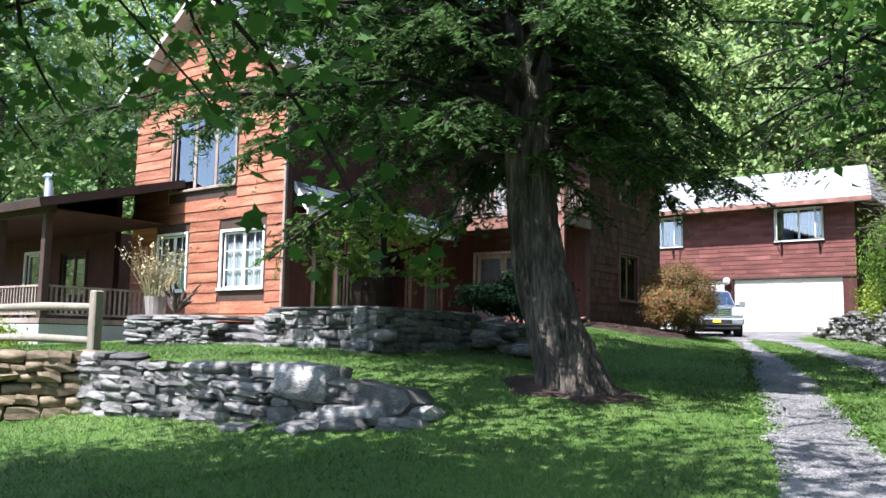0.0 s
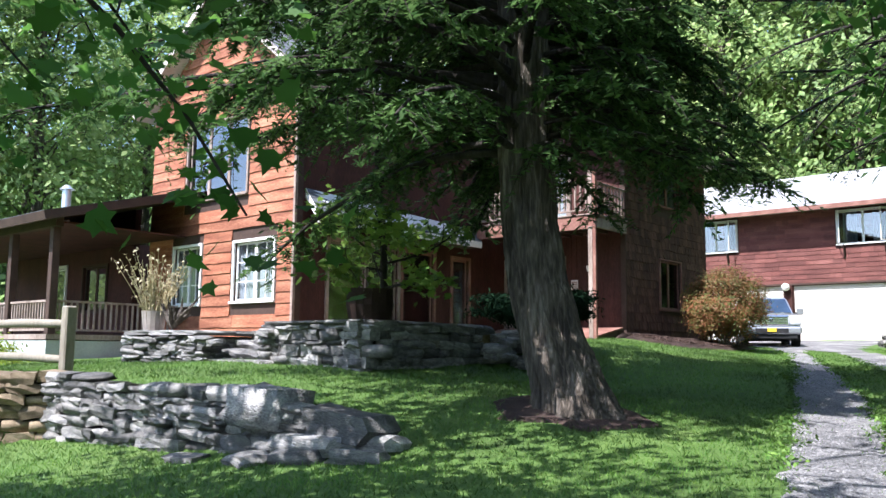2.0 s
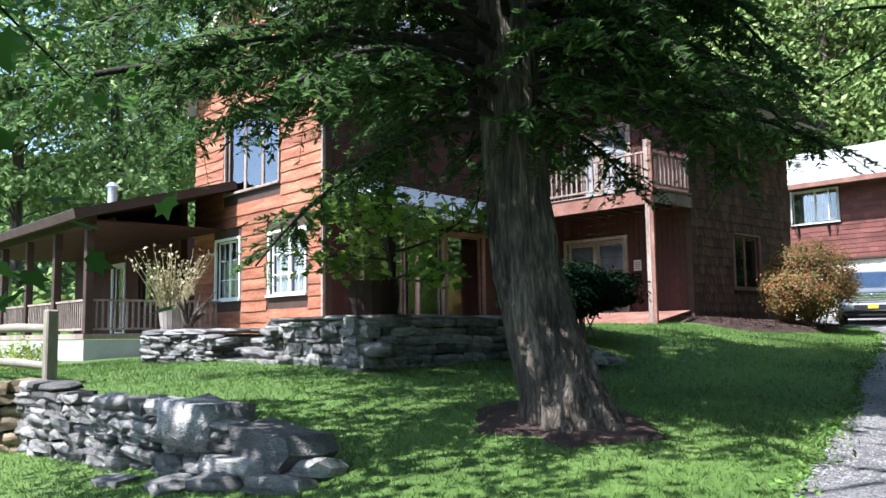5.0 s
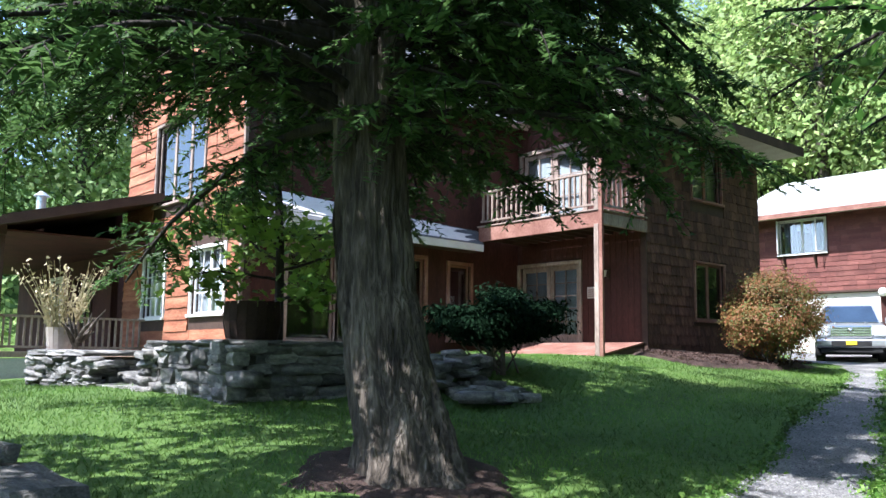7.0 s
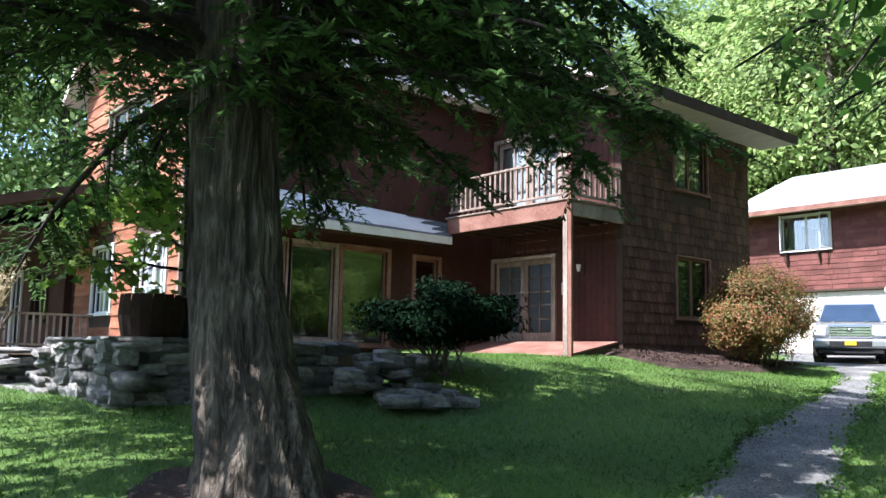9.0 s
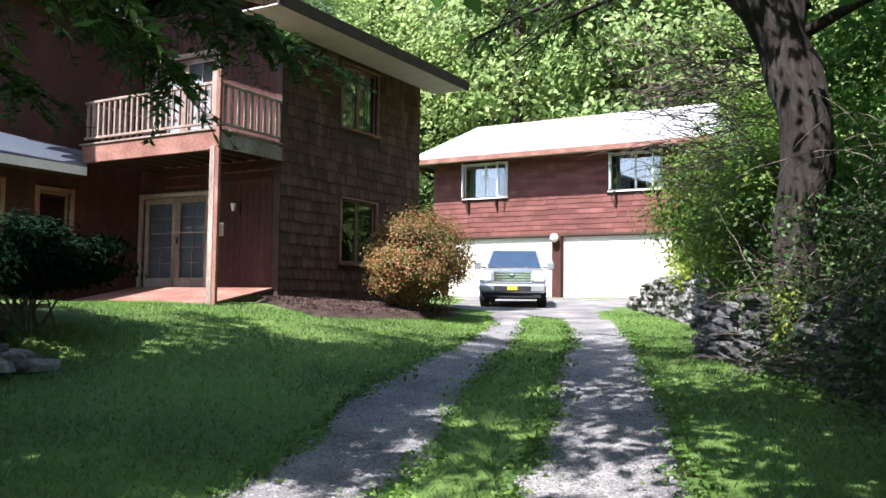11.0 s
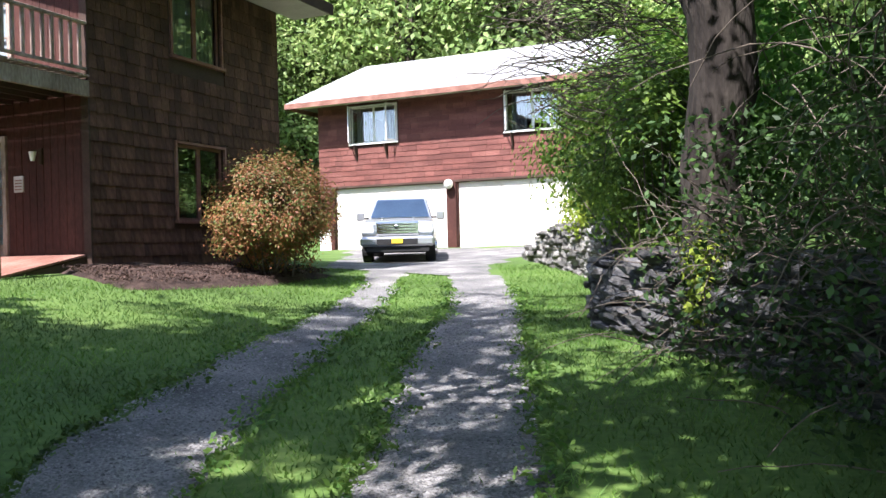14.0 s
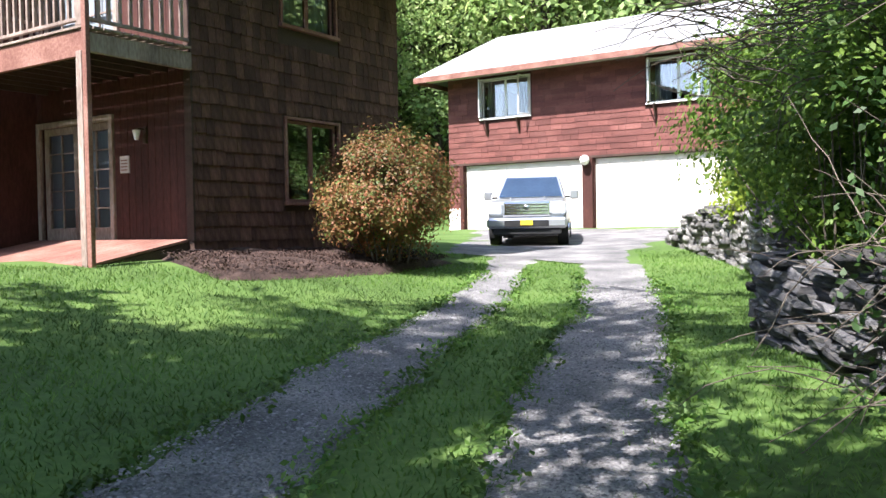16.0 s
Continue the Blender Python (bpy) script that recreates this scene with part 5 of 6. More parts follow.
def broadleaf(parent, r, g, limbs, material, n_leaf, size, spread, shape, limb_mat, clump=26, r0=0.09, hang=0.0):
    """Limbs that fork into twigs, with leaves clustered round the twig ends."""
    tubes, C = [], []
    for p0, d0, L, rad in limbs:
        path = limb_path(p0, d0, L, r, r.uniform(-0.2, 0.25), 7, 0.16)
        add_mesh("limb", tubes_mesh("limb", [tube_arrays(path, [rad * (1 - 0.85 * i / 7) + 0.006 for i in range(8)], 6)], limb_mat), parent)
        for k in range(9):
            t = 0.3 + 0.7 * (k + r.random()) / 9
            i = min(int(t * 7), 6)
            p = path[i].lerp(path[i + 1], t * 7 - i)
            d = Vector((r.uniform(-1, 1), r.uniform(-1, 1), r.uniform(-0.5, 0.8) - hang)).normalized()
            tl = L * r.uniform(0.18, 0.38)
            sub = limb_path(p, d, tl, r, -0.2 - hang, 4, 0.2)
            tubes.append(tube_arrays(sub, [rad * 0.28 * (1 - 0.2 * j) + 0.004 for j in range(5)], 4))
            C += [tuple(q) for q in sub[2:]]
    C = np.array(C)
    pick = g.integers(0, len(C), n_leaf)
    P = C[pick] + g.normal(0, spread, (n_leaf, 3)) * np.array([1, 1, 0.7])
    N = rnd_unit(g, n_leaf) * 0.8 + np.array([0, 0, 0.9])
    A = rnd_unit(g, n_leaf) + np.array([0, 0, -0.4])
    tagged(add_mesh("twig_field", tubes_mesh("twig_field", tubes, limb_mat), parent), kind="stuff")
    tagged(add_mesh("foliage", leaf_mesh("foliage", P, N, A, size * g.uniform(0.65, 1.25, n_leaf), material, shape), parent, "green leaves"), kind="stuff")


# maple beside the path, whose boughs hang over the lawn
maple = tree_thing("maple_tree", "maple with dark boughs of lobed leaves overhead", (-6.4, -3.0, 0.5))
rm, gm = random.Random(41), np.random.default_rng(41)
add_mesh("trunk", tubes_mesh("trunk", [tube_arrays([(-6.4, -3.0, 0.2), (-6.4, -2.9, 3), (-6.3, -2.7, 6), (-6.1, -2.5, 10), (-6, -2.5, 13)], [0.42, 0.34, 0.28, 0.16, 0.05], 12)], M_BARK_DARK_SHADED), maple)
limbs = []
for k in range(26):
    az = k * 2.4
    z = 3.6 + 8.5 * k / 26
    limbs.append(((-6.3, -2.7, z), (math.cos(az), math.sin(az), 0.3), 4.6 - 0.08 * k, 0.09))
for tgt in ((-5.6, 4.4, 4.9), (-4.3, 4.2, 4.9), (-3.2, 3.6, 4.6), (-6.6, 5.2, 5.4), (-2.2, 2.8, 4.9), (-4.8, 5.2, 5.8), (-3.6, 5.0, 5.0), (-7.0, 5.2, 5.3), (-5.0, 5.0, 5.3), (-5.2, 6.1, 5.3), (-6.6, 5.9, 6.0), (-4.2, 5.8, 5.2), (-7.6, 5.4, 6.2), (-3.4, 4.4, 4.9)):
    p0 = Vector((-6.3, -2.7, 4.2 + rm.random() * 1.5))
    d = Vector(tgt) - p0
    limbs.append((p0, d + Vector((0, 0, 0.7)), d.length * 1.02, 0.07))
for tgt in ((-5.5, 2.0, 9.2), (-3.6, 2.6, 9.6), (-2.2, 4.0, 9.8), (-3.2, 0.4, 9.0), (-1.0, 3.4, 9.6), (-1.4, 1.6, 9.2), (0.0, 5.0, 10.4)):
    p0 = Vector((-6.2, -2.6, 6.5 + rm.random() * 2.5))
    d = Vector(tgt) - p0
    limbs.append((p0, d + Vector((0, 0, 0.4)), d.length * 1.05, 0.08))
broadleaf(maple, rm, gm, limbs, M_MAPLE, 28000, 0.16, 0.34, "lobed", M_BARK_DARK_SHADED, hang=0.0)

# tree on the bank by the drive
bank_tree = tree_thing("bank_tree", "dark leaning tree on the bank with bare lower twigs", (-0.6, 20.7, 2.8))
rb, gb = random.Random(51), np.random.default_rng(51)
btrunk = [(-0.60, 20.7, 2.4), (-0.64, 20.7, 3.3), (-0.66, 20.7, 3.75), (-0.50, 20.7, 4.5), (-0.52, 20.7, 5.2), (-0.66, 20.7, 5.75), (-0.80, 20.7, 6.2), (-0.6, 20.8, 7.6), (-0.2, 20.9, 9.5), (0, 21.0, 12)]
add_mesh("trunk", tubes_mesh("trunk", [tube_arrays(btrunk, [0.34, 0.27, 0.25, 0.30, 0.31, 0.34, 0.30, 0.2, 0.13, 0.04], 14, 0.06, rb), tube_arrays([(-0.72, 20.65, 5.8), (-1.05, 20.5, 6.5), (-1.5, 20.2, 7.0), (-2.2, 19.6, 7.5), (-3.2, 18.6, 8.0)], [0.22, 0.19, 0.15, 0.1, 0.04], 10)], M_BARK_DARK_SHADED), bank_tree, "dark bark trunk forking low, darkened further for shade")
limbs = []
for k in range(20):
    az = k * 2.4
    limbs.append(((-0.5, 20.7, 6.2 + 0.3 * k), (math.cos(az) + 0.5, math.sin(az) - 0.45, 0.45), 4.4 - 0.08 * k, 0.07))
broadleaf(bank_tree, rb, gb, limbs, M_MAPLE, 11000, 0.15, 0.4, "rhomb", M_BARK_DARK_SHADED)
specs = []
for k in range(16):
    az = math.pi + rb.uniform(-0.4, 1.2)
    specs.append((Vector((-1.1 - 0.5 * rb.random(), 20.2, 6.8 + 2.6 * rb.random())), Vector((math.cos(az), math.sin(az) * 0.9, rb.uniform(-0.05, 0.4))), rb.uniform(2.4, 5.2)))
conifer_boughs(bank_tree, rb, gb, None, specs, M_HEMLOCK, twigs=16, leaf=0.12, per=16)
tubes = []
for k in range(260):
    p = Vector((-0.9 - 1.5 * rb.random(), 21.2 + 1.8 * rb.random(), 4.3 + 2.2 * rb.random()))
    d = Vector((-1.0, rb.uniform(-0.6, 0.6), rb.uniform(-0.1, 0.7)))
    path = limb_path(p, d, rb.uniform(0.5, 1.5), rb, rb.uniform(-0.6, 0.2), 6, 0.35)
    tubes.append(tube_arrays(path, [0.007 * (1 - i / 7.5) + 0.002 for i in range(7)], 4))
tagged(add_mesh("dead_twig_field", tubes_mesh("dead_twig_field", tubes, M_TWIG), bank_tree, "pale bare twigs"), kind="stuff")


# Stands out of view; added to cast shade on bank and drive.
shade = tree_thing("shade_tree", "unseen broadleaf tree added to shade the bank and drive", (4.9, 11.4, 1.8))
ra, ga = random.Random(55), np.random.default_rng(55)
add_mesh("trunk", tubes_mesh("trunk", [tube_arrays([(4.9, 11.4, 1.0), (4.7, 11.5, 4), (4.3, 11.8, 8), (4.0, 12, 12.5)], [0.36, 0.28, 0.18, 0.05], 12)], M_BARK_DARK_SHADED), shade)
limbs = []
for k in range(26):
    az = k * 2.4
    limbs.append(((4.6, 11.9, 5.8 + 0.12 * k), (math.cos(az) - 0.62, math.sin(az) + 0.1, 0.22), 6.0 - 0.08 * k, 0.08))
for k in range(5):
    az = radians(140 + 16 * k)
    limbs.append(((4.4, 12.0, 7.8 + 0.16 * k), (math.cos(az), math.sin(az), 0.2), 6.6 + 1.2 * (k % 2), 0.07))
broadleaf(shade, ra, ga, limbs, M_MAPLE, 36000, 0.26, 0.5, "rhomb", M_BARK_DARK_SHADED)


# ---- shrubs ----
def shrub(name, label, centre, radii, n, size, material, seed, shape="rhomb", stems=24, shell=0.55, stem_mat=None, clumps=30, category="shrub", jitter=0.16):
    r, g = random.Random(seed), np.random.default_rng(seed)
    c = Vector(centre)
    ob = empty_thing(name, label, category, (c.x, c.y, gz1(c.x, c.y)))
    cl = rnd_unit(g, clumps) * g.uniform(shell, 1.0, clumps)[:, None]
    pick = g.integers(0, clumps, n)
    P = cl[pick] + g.normal(0, jitter, (n, 3))
    N = P + g.normal(0, 0.5, (n, 3)) + np.array([0, 0, 0.4])
    P = P * np.array(radii) + np.array(centre)
    keep = P[:, 2] > ground_z(P[:, 0], P[:, 1]) + 0.02
    P, N = P[keep], N[keep]
    A = rnd_unit(g, len(P)) + np.array([0, 0, 0.4])
    add_mesh("leaves", leaf_mesh("leaves", P, N, A, size * g.uniform(0.6, 1.3, len(P)), material, shape), ob)
    tubes = []
    for k in range(stems):
        e = Vector(cl[k % clumps] * np.array(radii)) + c
        b = Vector((c.x + r.uniform(-0.25, 0.25) * radii[0], c.y + r.uniform(-0.25, 0.25) * radii[1], gz1(c.x, c.y) - 0.05))
        m = b.lerp(e, 0.5) + Vector((0, 0, 0.12))
        tubes.append(tube_arrays([b, m, e], [0.018, 0.012, 0.004], 4))
    tagged(add_mesh("stem_field", tubes_mesh("stem_field", tubes, stem_mat or M_TWIG), ob), kind="stuff")
    return ob


shrub("barberry_bush", "round clipped bush with bronze-tipped green leaves", (-8.62, 25.0, 3.75), (1.08, 1.08, 1.0), 42000, 0.058, M_BARBERRY, 61, clumps=170, jitter=0.11, shell=0.62)
shrub("juniper", "spreading yew in flat tiers, darkened for shade", (-8.9, 16.3, 3.36), (1.2, 1.05, 0.45), 16000, 0.13, M_YEW_SHADED, 62, "needle", clumps=70, shell=0.35, jitter=0.13)
shrub("bank_shrub", "sunlit green shrub growing over the stone wall", (-1.9, 24.4, 4.2), (1.3, 1.6, 1.35), 13000, 0.09, M_SHRUB, 63)
shrub("bank_shrub", "leafy green shrub at the bank edge", (-1.35, 22.3, 4.0), (0.8, 1.0, 1.15), 9000, 0.075, M_SHRUB, 64)
shrub("bank_shrub", "tall leafy shrub behind the wall", (-2.1, 26.8, 4.9), (1.7, 1.9, 1.9), 14000, 0.10, M_SHRUB, 65)
shrub("goldenrod", "yellow-green clump above the far stone wall", (-3.6, 29.6, 4.15), (1.1, 1.7, 1.05), 8000, 0.10, M_YELLOWGREEN, 66)
shrub("bank_shrub", "undergrowth beside the leaning tree, darkened for shade", (1.2, 20.6, 4.3), (1.2, 1.1, 1.7), 11000, 0.075, M_UNDERGROWTH_SHADED, 67)
shrub("bank_shrub", "undergrowth on the shaded bank, its shade painted dark", (2.9, 18.2, 4.2), (1.3, 1.4, 1.9), 12000, 0.075, M_UNDERGROWTH_SHADED, 68)
shrub("bank_shrub", "undergrowth on the shaded bank, its shade painted dark", (3.2, 20.0, 5.0), (2.2, 2.2, 2.6), 14000, 0.09, M_UNDERGROWTH_SHADED, 69)
shrub("bank_shrub", "tall leafy growth on the bank", (0.5, 23.5, 5.4), (2.0, 2.2, 2.4), 9000, 0.14, M_MAPLE, 70)
shrub("goldenrod", "yellow-green weed growing out of the shaded wall", (-0.55, 19.7, 2.75), (0.22, 0.22, 0.5), 700, 0.07, M_YELLOWGREEN, 72, stems=8, clumps=18, jitter=0.2)
shrub("porch_shrub", "yellow-green shrub before the porch skirt", (-17.3, 9.4, 2.15), (0.9, 0.7, 0.55), 2500, 0.08, M_YELLOWGREEN, 71)

# brambles hanging over the shaded wall
bram = empty_thing("bramble", "tangle of bare arching bramble canes over the wall", "bramble", (-0.3, 18.0, 2.4))
rr = random.Random(81)
tubes = []
for k in range(1300):
    t = rr.random()
    i = min(int(t * 6), 5)
    x = RW[i][0] + (RW[i + 1][0] - RW[i][0]) * (t * 6 - i)
    y = RW[i][1] + (RW[i + 1][1] - RW[i][1]) * (t * 6 - i)
    if y > 19.8 or y < 17.0:
        continue
    p = Vector((x + rr.uniform(-0.5, 1.2), y + rr.uniform(0.0, 0.7), rr.uniform(1.9, 3.3 if x < 0.3 else 4.6)))
    d = Vector((rr.uniform(-1, 0.35), rr.uniform(-0.9, 0.5), rr.uniform(-0.3, 1)))
    path = limb_path(p, d, rr.uniform(0.5, 1.5), rr, -1.6 * rr.random(), 7, 0.25)
    tubes.append(tube_arrays(path, [0.0055 * (1 - i / 9) + 0.0015 for i in range(8)], 4))
tagged(add_mesh("cane_tangle", tubes_mesh("cane_tangle", tubes, M_TWIG), bram), kind="stuff")
gg = np.random.default_rng(82)
n = 9000
tt = gg.uniform(0.22, 0.5, n)
PX_ = np.interp(tt, np.linspace(0, 1, 7), [p[0] for p in RW]) + gg.uniform(-0.75, 0.9, n)
PY_ = np.interp(tt, np.linspace(0, 1, 7), [p[1] for p in RW]) + gg.uniform(-0.5, 0.7, n)
PZ_ = ground_z(PX_, PY_) + 0.1 + 1.9 * gg.random(n) ** 1.3
add_mesh("leaves", leaf_mesh("leaves", np.stack([PX_, PY_, PZ_], 1), rnd_unit(gg, n) + np.array([0, 0, 0.5]), rnd_unit(gg, n), gg.uniform(0.035, 0.085, n), M_UNDERGROWTH_SHADED), bram)

# sapling, barrel planter and tub on the terrace
sap = tree_thing("sapling", "slender young maple with bright green leaves", (-9.4, 12.5, 2.83))
add_mesh("trunk", tubes_mesh("trunk", [tube_arrays([(-9.4, 12.5, 2.7), (-9.45, 12.5, 4.2), (-9.7, 12.5, 6.2), (-9.7, 12.5, 9)], [0.07, 0.06, 0.05, 0.02], 8)], M_BARK_DARK_SHADED), sap)
rs, gs = random.Random(91), np.random.default_rng(91)
limbs = [((-9.45, 12.5, 3.5 + 0.14 * k), (math.cos(2.4 * k), math.sin(2.4 * k) - 0.2, 0.2), 1.35, 0.018) for k in range(8)]
broadleaf(sap, rs, gs, limbs, M_SHRUB, 950, 0.15, 0.14, "lobed", M_BARK_DARK_SHADED)
barrel = empty_thing("barrel_planter", "dark wooden barrel planter on the terrace corner", "planter", (-9.25, 12.0, 2.93))
bm = bmesh.new()
for k in range(18):
    a0, a1 = 2 * math.pi * k / 18 + 0.01, 2 * math.pi * (k + 1) / 18 - 0.01
    prof = [(0.34, 2.92), (0.39, 3.18), (0.37, 3.44)]
    for (ra, za), (rb_, zb) in zip(prof, prof[1:]):
        q = [(-9.25 + rad * math.cos(a), 12.0 + rad * math.sin(a), z) for rad, a, z in ((ra, a0, za), (ra, a1, za), (rb_, a1, zb), (rb_, a0, zb))]
        bm.faces.new([bm.verts.new(p) for p in q])
bmesh.ops.solidify(bm, geom=bm.faces[:], thickness=0.03)
tagged(part("stave_ring", bm, M_DARKWOOD, barrel), kind="stuff")
bm = bmesh.new()
bmesh.ops.create_cone(bm, segments=24, radius1=0.33, radius2=0.35, depth=0.42, cap_ends=True, matrix=Matrix.Translation((-9.25, 12.0, 3.15)))
part("soil", bm, M_MULCH, barrel)
tub = empty_thing("plant_tub", "pale wooden tub of tall dry stalks on the wall", "planter", (-14.3, 11.12, 2.78))
bm = bmesh.new()
for k in range(16):
    a0, a1 = 2 * math.pi * k / 16 + 0.02, 2 * math.pi * (k + 1) / 16 - 0.02
    q = [(-14.3 + rad * math.cos(a), 11.12 + rad * math.sin(a), z) for rad, a, z in ((0.19, a0, 2.78), (0.19, a1, 2.78), (0.24, a1, 3.16), (0.24, a0, 3.16))]
    bm.faces.new([bm.verts.new(p) for p in q])
bmesh.ops.solidify(bm, geom=bm.faces[:], thickness=0.025)
tagged(part("stave_ring", bm, M_SOFFIT, tub), kind="stuff")
tubes = []
C, N, A = [], [], []
for k in range(70):
    az, ln = rs.uniform(0, 6.28), rs.uniform(0.6, 1.35)
    p = Vector((-14.3 + 0.15 * math.cos(az), 11.12 + 0.15 * math.sin(az), 3.05))
    path = limb_path(p, (0.35 * math.cos(az), 0.35 * math.sin(az), 1), ln, rs, -0.1, 5, 0.1)
    tubes.append(tube_arrays(path, [0.009, 0.008, 0.007, 0.006, 0.005, 0.003], 4))
    for j in range(7):
        C.append(tuple(path[rs.randrange(2, 6)] + Vector((rs.uniform(-0.05, 0.05), rs.uniform(-0.05, 0.05), rs.uniform(-0.1, 0.1)))))
for tb in tubes:
    add_mesh("stalk", tubes_mesh("stalk", [tb], M_DRY), tub, "tall dry flower stalk")
add_mesh("leaves", leaf_mesh("leaves", C, rnd_unit(gs, len(C)), rnd_unit(gs, len(C)), np.full(len(C), 0.08), M_DRY), tub)
drift = empty_thing("driftwood", "jagged grey driftwood stump lying on the wall", "driftwood", (-13.7, 11.2, 2.78))
tubes = [tube_arrays(limb_path((-13.75, 11.2, 2.86), (rs.uniform(-0.6, 1), rs.uniform(-0.4, 0.4), rs.uniform(0.1, 1)), rs.uniform(0.4, 0.8), rs, 0, 5, 0.2), [0.05, 0.045, 0.035, 0.03, 0.018, 0.006], 6) for k in range(12)]
for tb in tubes:
    add_mesh("branch", tubes_mesh("branch", [tb], M_BARK), drift)

# ---- pickup truck ----
truck = empty_thing("pickup_truck", "silver pickup truck parked facing down the drive", "truck", (-10.1, 34.8, 2.72))
M_PAINT = mat("silver_paint", [(0.42, 0.43, 0.45), (0.46, 0.47, 0.49)], 0.3, 1, 60, 0.0, metal=0.7, spec=0.5)
M_CHROME = mat("chrome", [(0.6, 0.6, 0.62), (0.7, 0.7, 0.72)], 0.15, 2, 30, 0, metal=1.0)
M_TYRE = mat("tyre_rubber", [(0.012, 0.012, 0.012), (0.03, 0.03, 0.03)], 0.85, 8, 50, 0.4)
M_BLACKP = mat("black_plastic", [(0.015, 0.015, 0.016), (0.03, 0.03, 0.03)], 0.5, 8, 50, 0.1)
M_PLATE = mat("yellow_plate", [(0.62, 0.42, 0.03), (0.70, 0.50, 0.05)], 0.5, 4, 30, 0)
M_LENS = mat("headlight_lens", [(0.55, 0.58, 0.6), (0.75, 0.78, 0.8)], 0.1, 12, 60, 0.0, spec=0.8)
TX, TY, TZ = -10.1, 32.7, 2.70


def loft(sections, material, name, label=""):
    """Closed rings of points joined into a skin; local x across, y back, z up."""
    bm = bmesh.new()
    rings = [[bm.verts.new((TX + x, TY + y, TZ + z)) for x, y, z in s] for s in sections]
    k = len(rings[0])
    for a, b in zip(rings, rings[1:]):
        for i in range(k):
            bm.faces.new((a[i], a[(i + 1) % k], b[(i + 1) % k], b[i]))
    bm.faces.new(rings[0])
    bm.faces.new(rings[-1][::-1])
    bmesh.ops.recalc_face_normals(bm, faces=bm.faces)
    es = [e for e in bm.edges if len(e.link_faces) == 2 and e.calc_face_angle(0) > 0.5]
    bmesh.ops.bevel(bm, geom=es, offset=0.035, segments=2, affect="EDGES")
    return part(name, bm, material, truck, label, smooth=False)


def ring(y, hw_low, hw_mid, hw_top, z0, zm, z1, y_top=None):
    yt = y if y_top is None else y_top
    return [(-hw_low, y, z0), (-hw_mid, y, zm), (-hw_top, yt, z1), (0, yt, z1 + 0.02), (hw_top, yt, z1), (hw_mid, y, zm), (hw_low, y, z0)]


body = loft([ring(0.05, 0.90, 0.98, 0.92, 0.52, 0.85, 1.12, 0.12), ring(0.5, 0.97, 1.02, 0.93, 0.45, 0.85, 1.20), ring(1.45, 0.98, 1.02, 0.92, 0.45, 0.9, 1.24), ring(1.7, 0.98, 1.02, 0.95, 0.45, 0.9, 1.26), ring(3.7, 0.98, 1.02, 0.96, 0.45, 0.9, 1.27), ring(5.7, 0.96, 1.0, 0.95, 0.5, 0.9, 1.27)], M_PAINT, "body", "silver metallic bodywork")
loft([ring(1.62, 0.90, 0.90, 0.88, 1.2, 1.22, 1.26), ring(2.35, 0.90, 0.84, 0.72, 1.2, 1.5, 1.88), ring(2.9, 0.90, 0.86, 0.72, 1.2, 1.5, 1.93), ring(3.55, 0.90, 0.86, 0.71, 1.2, 1.5, 1.90), ring(3.75, 0.90, 0.86, 0.74, 1.2, 1.4, 1.5)], M_PAINT, "cab", "silver cab with rounded roof")


def truck_slab(name, pts, material, label="", thick=0.02, smooth=False):
    bm = bmesh.new()
    bm.faces.new([bm.verts.new((TX + x, TY + y, TZ + z)) for x, y, z in pts])
    bmesh.ops.solidify(bm, geom=bm.faces[:], thickness=thick)
    return part(name, bm, material, truck, label)


M_WINDSHIELD = mat("windscreen_glass", [(0.04, 0.07, 0.12), (0.06, 0.10, 0.17)], 0.05, 2, 20, 0, spec=1.0)
truck_slab("windscreen", [(-0.84, 1.575, 1.29), (0.84, 1.575, 1.29), (0.68, 2.215, 1.84), (-0.68, 2.215, 1.84)], M_WINDSHIELD, "blue-tinted windscreen reflecting sky")
